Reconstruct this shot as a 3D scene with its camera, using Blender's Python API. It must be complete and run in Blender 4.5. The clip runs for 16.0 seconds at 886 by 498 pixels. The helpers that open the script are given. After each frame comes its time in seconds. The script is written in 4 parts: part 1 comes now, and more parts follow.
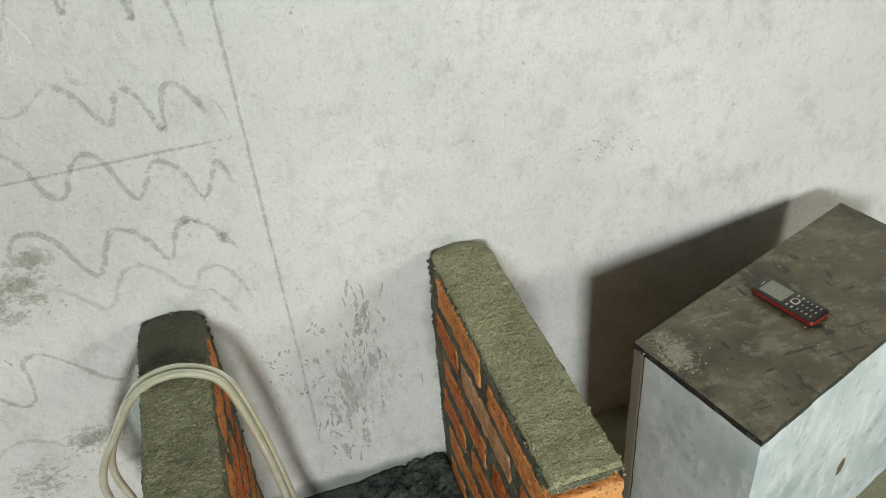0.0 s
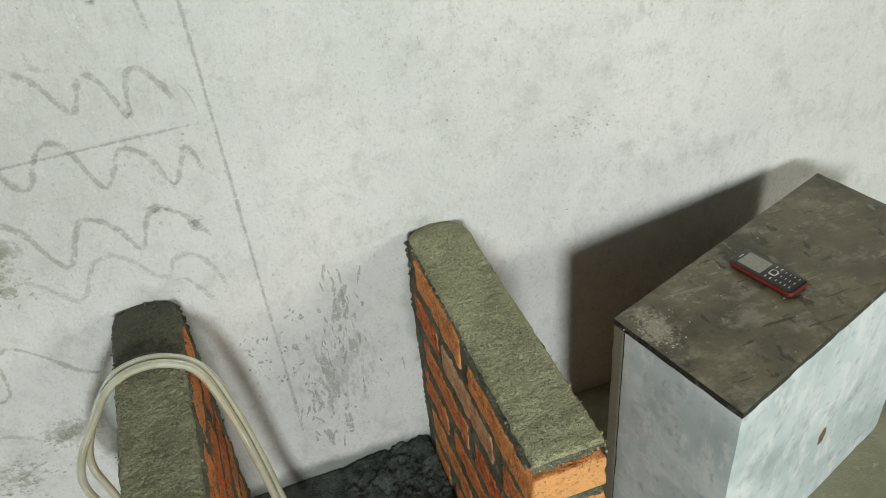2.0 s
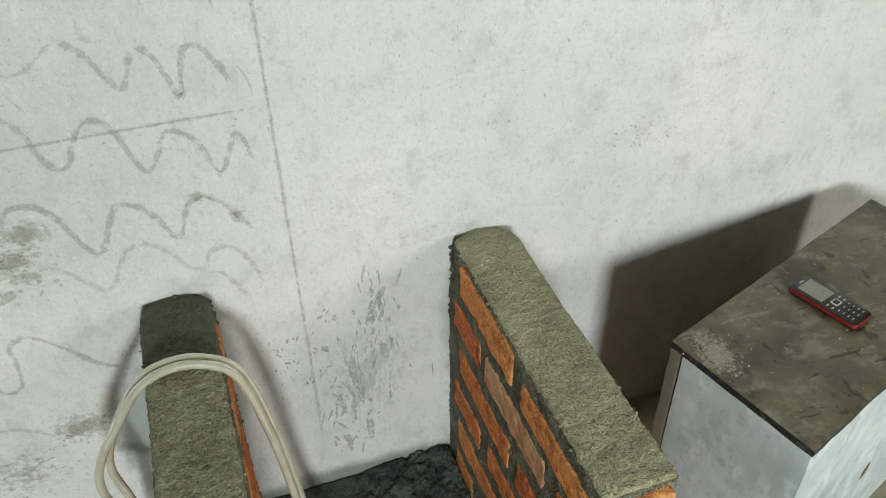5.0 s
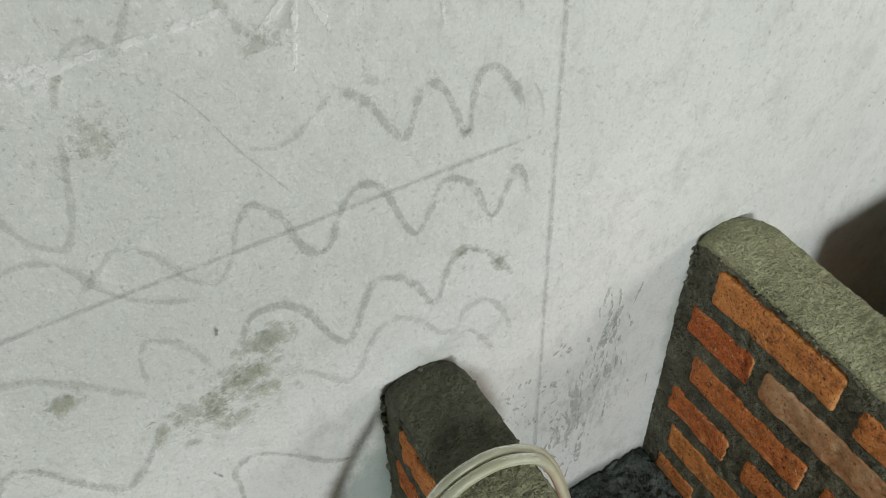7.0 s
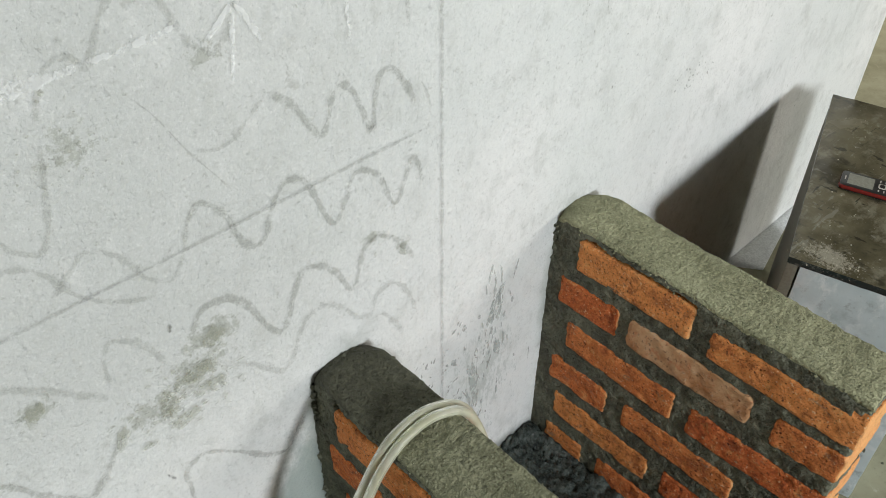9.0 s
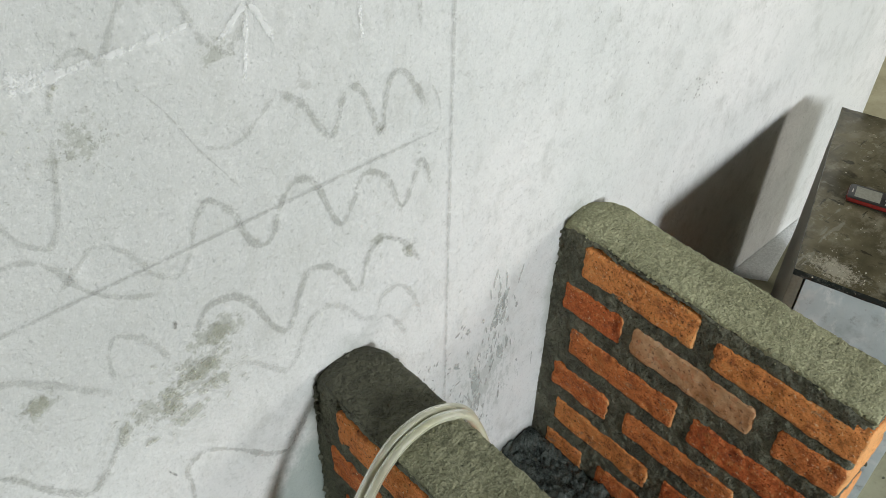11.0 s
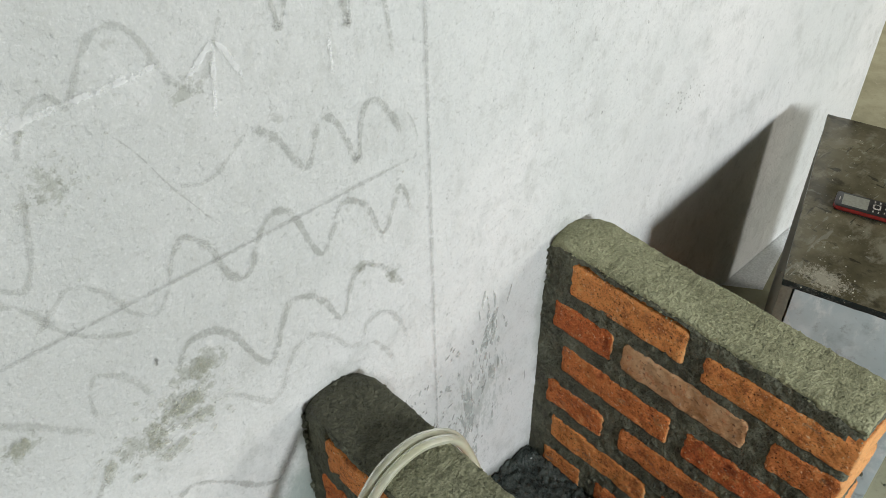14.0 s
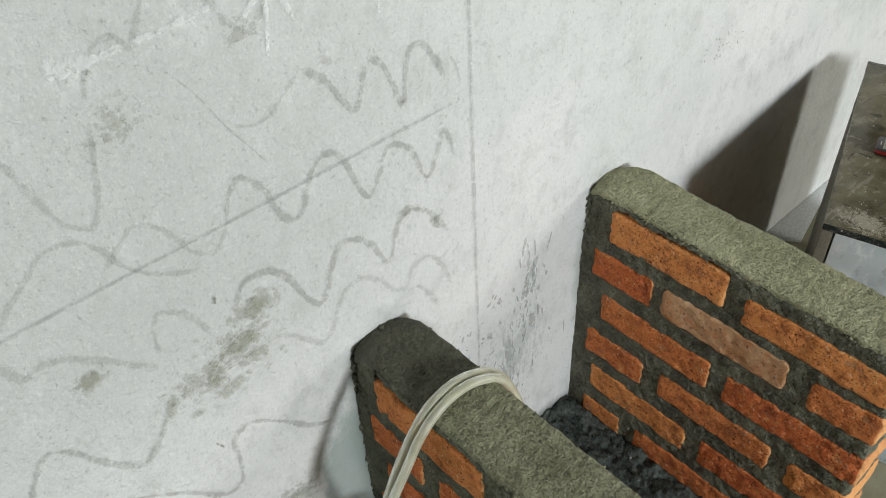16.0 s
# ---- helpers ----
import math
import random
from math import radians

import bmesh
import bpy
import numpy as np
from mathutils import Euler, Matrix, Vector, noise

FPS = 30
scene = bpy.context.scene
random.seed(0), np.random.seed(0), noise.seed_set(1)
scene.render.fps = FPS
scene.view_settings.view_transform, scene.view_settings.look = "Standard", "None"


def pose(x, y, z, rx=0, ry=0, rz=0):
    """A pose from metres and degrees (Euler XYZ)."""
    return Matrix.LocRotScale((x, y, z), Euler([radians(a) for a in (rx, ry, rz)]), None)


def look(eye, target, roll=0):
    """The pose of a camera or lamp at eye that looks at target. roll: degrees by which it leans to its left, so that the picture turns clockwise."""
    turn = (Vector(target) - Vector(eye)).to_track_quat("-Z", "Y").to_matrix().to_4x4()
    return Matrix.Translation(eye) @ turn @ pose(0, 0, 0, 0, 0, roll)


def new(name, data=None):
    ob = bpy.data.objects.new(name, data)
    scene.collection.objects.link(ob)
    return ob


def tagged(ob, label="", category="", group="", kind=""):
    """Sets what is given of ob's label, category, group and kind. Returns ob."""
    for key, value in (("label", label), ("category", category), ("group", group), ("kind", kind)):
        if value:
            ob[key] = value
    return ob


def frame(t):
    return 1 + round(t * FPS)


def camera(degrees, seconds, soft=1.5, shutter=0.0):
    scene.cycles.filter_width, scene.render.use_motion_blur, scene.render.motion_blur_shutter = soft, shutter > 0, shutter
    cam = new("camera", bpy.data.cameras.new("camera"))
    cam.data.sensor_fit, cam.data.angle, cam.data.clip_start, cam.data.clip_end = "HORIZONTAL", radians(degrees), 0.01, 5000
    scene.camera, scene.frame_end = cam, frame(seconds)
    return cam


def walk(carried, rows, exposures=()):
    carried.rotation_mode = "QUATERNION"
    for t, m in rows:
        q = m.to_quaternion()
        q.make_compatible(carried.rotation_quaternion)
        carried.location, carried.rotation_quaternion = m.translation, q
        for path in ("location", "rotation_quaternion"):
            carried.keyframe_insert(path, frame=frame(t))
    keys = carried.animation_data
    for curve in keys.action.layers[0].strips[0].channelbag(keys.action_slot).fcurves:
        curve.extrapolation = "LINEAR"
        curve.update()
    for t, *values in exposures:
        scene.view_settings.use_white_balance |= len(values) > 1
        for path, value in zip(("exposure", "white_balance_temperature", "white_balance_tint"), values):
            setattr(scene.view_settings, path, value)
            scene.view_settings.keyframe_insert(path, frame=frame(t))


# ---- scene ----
cam = camera(56.6, 16.0, soft=0.65)
METRES, EYE, TILT, LEAN, TURN = 1.2, 1.5, -36.2, 4.0, -17.8
ROWS = [
    (0.0, 0.0, 0.0, 0.0, 0.0, 0.0, -0.0),
    (0.5, 0.0175, 0.0078, 0.01, -0.98, -0.58, 2.46),
    (1.0, 0.0186, 0.016, 0.009, -0.91, -0.96, 2.55),
    (1.5, 0.0148, 0.0125, 0.0083, -0.93, -0.92, 1.96),
    (2.0, 0.0099, 0.0126, -0.0037, -1.15, -1.16, 1.63),
    (2.5, 0.0016, 0.0054, -0.0097, -1.09, -1.49, 0.66),
    (3.0, 0.0032, -0.0005, -0.0085, -1.02, -1.5, 0.07),
    (3.5, -0.0102, -0.0072, -0.0208, -0.24, -1.56, -1.81),
    (5.8, -0.2789, 0.1748, 0.0698, -6.0, -3.9, 0.6),
    (6.0, -0.3513, 0.195, 0.0867, -6.3, -4.93, 2.21),
    (6.5, -0.4622, 0.2844, 0.1212, -7.19, -6.05, 0.99),
    (7.0, -0.5097, 0.3462, 0.1564, -10.89, -8.21, 5.38),
    (7.5, -0.5813, 0.3251, 0.1502, -19.49, -8.23, 11.54),
    (8.0, -0.6199, 0.2912, 0.1299, -22.77, -7.78, 12.52),
    (8.5, -0.6304, 0.264, 0.1133, -23.42, -6.58, 12.04),
    (9.0, -0.6272, 0.2547, 0.1085, -23.48, -6.28, 11.61),
    (11.5, -0.6313, 0.2565, 0.1101, -23.05, -5.97, 10.1),
    (12.0, -0.6298, 0.257, 0.1118, -23.0, -6.03, 10.05),
    (12.5, -0.6278, 0.2556, 0.1096, -22.95, -6.06, 9.86),
    (13.0, -0.6213, 0.2529, 0.1149, -22.88, -5.69, 9.69),
    (13.5, -0.6131, 0.2515, 0.1159, -22.95, -5.35, 10.9),
    (14.0, -0.6061, 0.245, 0.1162, -23.0, -4.97, 12.26),
    (14.5, -0.6072, 0.2446, 0.1141, -23.04, -5.02, 12.65),
    (15.0, -0.6084, 0.2432, 0.1157, -22.99, -4.77, 12.62),
    (15.5, -0.6207, 0.2419, 0.1138, -22.79, -4.86, 12.98),
    (16.0, -0.6358, 0.2331, 0.0902, -21.02, -6.47, 13.3),
]
EXPOSURES = [(0.0, 0.51, 6750, 8), (3.5, 0.52, 6600, 7), (6.0, 0.58, 6600, 9), (7.0, 0.40, 6600, 8), (7.5, 0.55, 6550, 9), (8.0, 0.66, 6500, 10), (9.0, 0.68, 6450, 11), (16.0, 0.66, 6450, 11)]
PATH = [(t, pose(0, 0, EYE, TILT, LEAN, TURN) @ pose(METRES * x, METRES * y, METRES * z, 90 + pitch, roll, yaw)) for t, x, y, z, yaw, pitch, roll in ROWS]
walk(cam, PATH, EXPOSURES)

# ---- world and light ----
world = bpy.data.worlds.new("sky")
scene.world = world
world.use_nodes = True
wn = world.node_tree
sky = wn.nodes.new("ShaderNodeTexSky")
sky.sky_type, sky.sun_disc = "NISHITA", False
sky.sun_elevation, sky.sun_rotation = radians(40), radians(150)
wn.links.new(sky.outputs[0], wn.nodes["Background"].inputs[0])
wn.nodes["Background"].inputs[1].default_value = 0.05


def window_light(name, x0, x1, z0, z1, y, power, colour):
    data = bpy.data.lights.new(name, "AREA")
    data.shape, data.size, data.size_y = "RECTANGLE", x1 - x0, z1 - z0
    data.energy, data.color = power, colour
    ob = new(name, data)
    ob.matrix_world = look(((x0 + x1) / 2, y, (z0 + z1) / 2), ((x0 + x1) / 2, y + 1, (z0 + z1) / 2))
    return ob


SOUTH = -4.2
LEFT_WINDOW = (-0.76, -0.04, 1.6, 2.42)
RIGHT_WINDOW = (2.7, 3.9, 1.25, 2.45)
window_light("daylight_cool", *LEFT_WINDOW, SOUTH + 0.1, 153, (0.905, 0.955, 0.98))
window_light("daylight_warm", *RIGHT_WINDOW, SOUTH + 0.1, 78, (0.99, 0.957, 0.885))
# added fill lamp, out of view, to brighten the floor past the wall's end
NEXT_ROOM = (2.5, 3.8, 0.9, 2.1)
glow = window_light("daylight_next_room", *NEXT_ROOM, 0, 45, (1.0, 0.95, 0.8))
glow.matrix_world = look((3.15, 3.5, 1.5), (3.15, 2.0, 1.0))


# ---- materials ----
class Nodes:
    def __init__(self, name):
        self.m = bpy.data.materials.new(name)
        self.m.use_nodes = True
        self.t = self.m.node_tree
        self.b = self.t.nodes["Principled BSDF"]
        self.co = self.t.nodes.new("ShaderNodeTexCoord").outputs["Object"]

    def plug(self, v, socket):
        if isinstance(v, (int, float)):
            socket.default_value = v
        elif isinstance(v, tuple):
            socket.default_value = (*v, 1) if len(socket.default_value) == 4 and len(v) == 3 else v
        else:
            self.t.links.new(v, socket)

    def noise(self, scale, detail=4, rough=0.55, co=None, stretch=None):
        n = self.t.nodes.new("ShaderNodeTexNoise")
        n.inputs["Scale"].default_value, n.inputs["Detail"].default_value, n.inputs["Roughness"].default_value = scale, detail, rough
        c = co or self.co
        if stretch:
            mp = self.t.nodes.new("ShaderNodeMapping")
            mp.inputs["Scale"].default_value = stretch
            self.t.links.new(c, mp.inputs["Vector"])
            c = mp.outputs[0]
        self.t.links.new(c, n.inputs["Vector"])
        return n.outputs["Fac"]

    def ramp(self, v, a, b, lo=0.0, hi=1.0):
        n = self.t.nodes.new("ShaderNodeMapRange")
        n.interpolation_type = "SMOOTHSTEP"
        self.plug(v, n.inputs["Value"])
        for k, q in zip(("From Min", "From Max", "To Min", "To Max"), (a, b, lo, hi)):
            n.inputs[k].default_value = q
        return n.outputs["Result"]

    def math(self, op, a, b=0.0):
        n = self.t.nodes.new("ShaderNodeMath")
        n.operation = op
        self.plug(a, n.inputs[0]), self.plug(b, n.inputs[1])
        return n.outputs[0]

    def mix(self, f, a, b):
        n = self.t.nodes.new("ShaderNodeMix")
        n.data_type = "RGBA"
        self.plug(f, n.inputs["Factor"]), self.plug(a, n.inputs["A"]), self.plug(b, n.inputs["B"])
        return n.outputs["Result"]

    def spot(self, centre, radii):
        """1 at the centre, falling to 0 at the ellipsoid's skin."""
        mp = self.t.nodes.new("ShaderNodeMapping")
        mp.inputs["Scale"].default_value = [1 / r for r in radii]
        mp.inputs["Location"].default_value = [-c / r for c, r in zip(centre, radii)]
        self.t.links.new(self.co, mp.inputs["Vector"])
        ln = self.t.nodes.new("ShaderNodeVectorMath")
        ln.operation = "LENGTH"
        self.t.links.new(mp.outputs[0], ln.inputs[0])
        return self.math("SUBTRACT", 1.0, ln.outputs["Value"])

    def bump(self, h, strength, distance, under=None):
        n = self.t.nodes.new("ShaderNodeBump")
        n.inputs["Strength"].default_value, n.inputs["Distance"].default_value = strength, distance
        self.plug(h, n.inputs["Height"])
        if under:
            self.t.links.new(under, n.inputs["Normal"])
        return n.outputs[0]

    def done(self, colour, rough=0.8, normal=None, spec=0.4, metal=0.0):
        self.plug(colour, self.b.inputs["Base Color"]), self.plug(rough, self.b.inputs["Roughness"])
        self.b.inputs["Specular IOR Level"].default_value, self.b.inputs["Metallic"].default_value = spec, metal
        if normal:
            self.t.links.new(normal, self.b.inputs["Normal"])
        return self.m


WALL_Y = 1.208


def wall_plaster():
    k = Nodes("whitewashed_plaster")
    broad = k.noise(2.2, 5)
    mid = k.noise(14, 6, 0.65)
    fine = k.noise(120, 5, 0.7)
    c = k.mix(k.ramp(broad, 0.3, 0.7), (0.66, 0.68, 0.66), (0.78, 0.78, 0.76))
    sep = k.t.nodes.new("ShaderNodeSeparateXYZ")
    k.t.links.new(k.co, sep.inputs[0])
    # greyer plaster at upper left, with the shade falling there painted in
    bare = k.math("MULTIPLY", k.ramp(sep.outputs["X"], 0.25, -0.45), k.ramp(k.math("ADD", sep.outputs["Z"], k.math("MULTIPLY", broad, 0.5)), 0.7, 1.1))
    c = k.mix(k.math("MULTIPLY", bare, 0.7), c, (0.44, 0.455, 0.435))
    c = k.mix(k.ramp(mid, 0.48, 0.75, 0, 0.5), c, (0.50, 0.51, 0.485))
    trowel = k.noise(26, 6, 0.75, stretch=(1.0, 1.0, 0.6))
    c = k.mix(k.ramp(trowel, 0.5, 0.72, 0, 0.5), c, (0.46, 0.47, 0.44))
    c = k.mix(k.ramp(trowel, 0.46, 0.3, 0, 0.22), c, (0.80, 0.80, 0.78))
    sand = k.noise(330, 4, 0.75)
    c = k.mix(k.ramp(sand, 0.5, 0.72, 0, 0.3), c, (0.42, 0.43, 0.41))
    c = k.mix(k.ramp(sand, 0.47, 0.3, 0, 0.28), c, (0.86, 0.86, 0.84))
    c = k.mix(k.ramp(fine, 0.54, 0.66, 0, 0.32), c, (0.38, 0.39, 0.37))
    scab = k.noise(75, 8, 0.85)
    c = k.mix(k.ramp(scab, 0.60, 0.65, 0, 0.24), c, (0.40, 0.41, 0.385))
    c = k.mix(k.ramp(scab, 0.40, 0.34, 0, 0.22), c, (0.86, 0.87, 0.85))
    pits = k.noise(170, 3, 0.6)
    c = k.mix(k.ramp(pits, 0.66, 0.71, 0, 0.3), c, (0.24, 0.25, 0.23))
    dabs = k.noise(60, 6, 0.75, stretch=(1.3, 1.0, 0.7))
    c = k.mix(k.math("MULTIPLY", k.ramp(dabs, 0.62, 0.68, 0, 0.6), k.ramp(mid, 0.42, 0.6)), c, (0.30, 0.30, 0.27))
    flecks = k.noise(38, 4, 0.7)
    c = k.mix(k.ramp(flecks, 0.63, 0.72, 0, 0.45), c, (0.36, 0.36, 0.33))
    rough_spots = k.noise(95, 6, 0.8)
    drips = k.noise(80, 7, 0.8, stretch=(1.35, 1, 0.5))
    cement = (0.30, 0.31, 0.26)
    # cement splashes on the plaster
    for (x, z), (rx, rz), lift in (((-0.357, 0.766), (0.05, 0.03), 0.25), ((-0.386, 0.722), (0.085, 0.06), 0.0), ((-0.455, 0.70), (0.08, 0.055), -0.05),
                                   ((-0.559, 0.794), (0.04, 0.03), 0.05), ((-0.445, 1.068), (0.055, 0.05), -0.1), ((-0.060, 0.728), (0.03, 0.022), -0.05),
                                   ((-0.298, 1.105), (0.03, 0.022), 0.05), ((-0.385, 0.355), (0.085, 0.055), 0.12), ((-0.5, 0.28), (0.12, 0.12), -0.12),
                                   ((-0.11, 0.772), (0.03, 0.02), 0.05)):
        s = k.spot((x, WALL_Y, z), (rx, 1.0, rz))
        m = k.math("ADD", k.math("MULTIPLY", s, 0.30), rough_spots)
        m = k.ramp(m, 0.65 - lift * 0.35, 0.75 - lift * 0.35, 0, 0.55)
        m = k.math("MULTIPLY", m, k.ramp(s, 0.0, 0.12))
        c = k.mix(m, c, cement)
        c = k.mix(k.math("MULTIPLY", m, k.ramp(fine, 0.5, 0.64, 0, 0.6)), c, (0.15, 0.15, 0.12))
    # whitewash worn in streaks between the piers
    s = k.spot((0.11, WALL_Y, 0.30), (0.16, 1.0, 0.27))
    m = k.ramp(k.math("ADD", k.math("MULTIPLY", s, 0.2), drips), 0.64, 0.67, 0, 0.5)
    m = k.math("MULTIPLY", m, k.ramp(s, 0.0, 0.2))
    c = k.mix(m, c, (0.37, 0.40, 0.37))
    # damp edge and soft shade round the piers, painted as a dark halo
    for x, z, rx, rz in ((-0.182, 0.40, 0.098, 0.245), (0.345, 0.40, 0.085, 0.235)):
        s = k.math("ADD", k.spot((x, WALL_Y, z), (rx, 1.0, rz)), k.math("MULTIPLY", k.math("SUBTRACT", mid, 0.5), 0.35))
        c = k.mix(k.ramp(s, 0.0, 0.28, 0, 0.6), c, (0.33, 0.36, 0.32))
    # shadow of the left pier and hose, painted on the plaster as a dark patch
    s = k.math("ADD", k.spot((-0.26, WALL_Y, 0.24), (0.10, 1.0, 0.32)), k.math("MULTIPLY", k.math("SUBTRACT", trowel, 0.5), 0.8))
    c = k.mix(k.ramp(s, 0.08, 0.45, 0, 0.8), c, (0.27, 0.325, 0.30))
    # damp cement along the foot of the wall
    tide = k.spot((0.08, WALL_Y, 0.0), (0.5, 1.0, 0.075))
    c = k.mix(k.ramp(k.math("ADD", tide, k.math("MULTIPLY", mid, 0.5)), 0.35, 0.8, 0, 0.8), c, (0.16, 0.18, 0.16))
    n = k.bump(fine, 0.7, 0.004)
    n = k.bump(k.math("SUBTRACT", 1.0, k.ramp(pits, 0.62, 0.72)), 0.4, 0.002, n)
    n = k.bump(mid, 0.6, 0.012, n)
    n = k.bump(trowel, 0.6, 0.006, n)
    return k.done(c, k.ramp(mid, 0.3, 0.7, 0.75, 0.95), n, 0.3)


def dim_room_plaster():
    # for the added room out of view; very dark to limit bounce into shadows
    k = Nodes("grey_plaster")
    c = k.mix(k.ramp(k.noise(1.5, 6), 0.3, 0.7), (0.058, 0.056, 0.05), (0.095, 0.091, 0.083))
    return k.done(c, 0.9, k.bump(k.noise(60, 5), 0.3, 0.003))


def floor_concrete():
    k = Nodes("dusty_concrete")
    a, f = k.noise(5, 6, 0.65), k.noise(70, 5, 0.7)
    c = k.mix(k.ramp(a, 0.3, 0.7), (0.25, 0.24, 0.155), (0.39, 0.375, 0.26))
    c = k.mix(k.ramp(f, 0.55, 0.75, 0, 0.6), c, (0.16, 0.16, 0.12))
    c = k.mix(k.ramp(k.noise(25, 4, 0.7), 0.62, 0.7, 0, 0.5), c, (0.55, 0.53, 0.42))
    return k.done(c, 0.9, k.bump(f, 0.5, 0.004))


def mortar(name, dark, light, dark_spot=None):
    k = Nodes(name)
    a, f, g = k.noise(18, 6, 0.65), k.noise(160, 5, 0.75), k.noise(420, 3, 0.6)
    c = k.mix(k.ramp(a, 0.32, 0.68), dark, light)
    c = k.mix(k.ramp(f, 0.58, 0.74, 0, 0.15), c, tuple(v * 0.45 for v in dark))
    c = k.mix(k.ramp(g, 0.55, 0.68, 0, 0.25), c, tuple(min(1, v * 1.7) for v in light))
    lumps = k.noise(75, 5, 0.7)
    grain = k.noise(300, 2, 0.5)
    c = k.mix(k.ramp(grain, 0.55, 0.66, 0, 0.2), c, tuple(v * 0.35 for v in dark))
    c = k.mix(k.ramp(grain, 0.46, 0.34, 0, 0.25), c, tuple(min(1, v * 1.5) for v in light))
    r = 0.85
    if dark_spot:
        # a darker, less rough stretch of the mortar
        s = k.ramp(k.math("ADD", k.spot(*dark_spot), k.math("MULTIPLY", k.math("SUBTRACT", a, 0.5), 0.35)), 0.02, 0.14)
        c = k.mix(k.math("MULTIPLY", s, 0.72), c, (0.032, 0.031, 0.022))
        r = k.ramp(s, 0, 1, 0.85, 0.6)
    sand = k.noise(360, 2, 0.5)
    pocks = k.ramp(k.noise(170, 3, 0.7), 0.62, 0.70)
    c = k.mix(k.math("MULTIPLY", pocks, 0.3), c, tuple(v * 0.3 for v in dark))
    n = k.bump(k.ramp(sand, 0.5, 0.72), 1.0, 0.0015)
    n = k.bump(k.ramp(k.noise(190, 1, 0.5), 0.5, 0.75), 1.0, 0.002, n)
    n = k.bump(k.noise(90, 2, 0.5), 0.7, 0.003, n)
    n = k.bump(k.ramp(lumps, 0.5, 0.7), 0.6, 0.005, n)
    return k.done(c, r, n, 0.35)


def brick_clay():
    k = Nodes("fired_brick")
    info = k.t.nodes.new("ShaderNodeObjectInfo")
    a, f, g = k.noise(22, 5, 0.6), k.noise(130, 5, 0.7), k.noise(60, 4, 0.7)
    burn, pit = k.noise(48, 8, 0.78), k.noise(200, 3, 0.6)
    c = k.mix(info.outputs["Random"], (0.66, 0.16, 0.045), (0.86, 0.34, 0.10))
    c = k.mix(k.ramp(burn, 0.50, 0.36, 0, 0.7), c, (0.25, 0.055, 0.022))
    c = k.mix(k.ramp(burn, 0.53, 0.66, 0, 0.85), c, (0.84, 0.40, 0.14))
    c = k.mix(k.ramp(a, 0.46, 0.30, 0, 0.6), c, (0.26, 0.06, 0.025))
    c = k.mix(k.ramp(pit, 0.62, 0.69, 0, 0.9), c, (0.05, 0.018, 0.01))
    speck = k.noise(260, 3, 0.7)
    c = k.mix(k.ramp(speck, 0.56, 0.64, 0, 0.4), c, (0.22, 0.055, 0.02))
    c = k.mix(k.ramp(speck, 0.44, 0.36, 0, 0.4), c, (0.88, 0.46, 0.17))
    smear = k.noise(34, 7, 0.8, stretch=(1.0, 0.6, 1.3))
    c = k.mix(k.ramp(smear, 0.57, 0.66, 0, 0.55), c, (0.27, 0.245, 0.18))
    fleck = k.noise(170, 2, 0.5)
    c = k.mix(k.ramp(fleck, 0.66, 0.71, 0, 0.8), c, (0.88, 0.58, 0.32))
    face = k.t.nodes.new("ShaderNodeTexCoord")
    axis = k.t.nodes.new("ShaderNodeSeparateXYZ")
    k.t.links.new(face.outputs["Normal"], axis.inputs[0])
    # headers: yellowish cut faces, made paler still to paint in the frontal light
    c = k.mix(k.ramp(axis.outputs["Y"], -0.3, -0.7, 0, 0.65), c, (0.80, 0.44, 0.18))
    n = k.bump(k.math("SUBTRACT", 1.0, k.ramp(pit, 0.58, 0.72)), 1.0, 0.002)
    n = k.bump(f, 0.8, 0.004, n)
    n = k.bump(g, 0.8, 0.007, n)
    return k.done(c, 0.88, n, 0.3)


def pale_brick():
    k = Nodes("underfired_brick")
    a, f = k.noise(25, 6, 0.65), k.noise(130, 5, 0.7)
    c = k.mix(k.ramp(a, 0.3, 0.7), (0.50, 0.24, 0.10), (0.72, 0.46, 0.26))
    c = k.mix(k.ramp(k.noise(60, 6, 0.75), 0.54, 0.62, 0, 0.6), c, (0.56, 0.20, 0.08))
    c = k.mix(k.ramp(k.noise(90, 6, 0.8), 0.58, 0.66, 0, 0.6), c, (0.62, 0.52, 0.42))
    c = k.mix(k.ramp(f, 0.56, 0.66, 0, 0.8), c, (0.16, 0.07, 0.04))
    return k.done(c, 0.88, k.bump(f, 0.9, 0.004), 0.3)


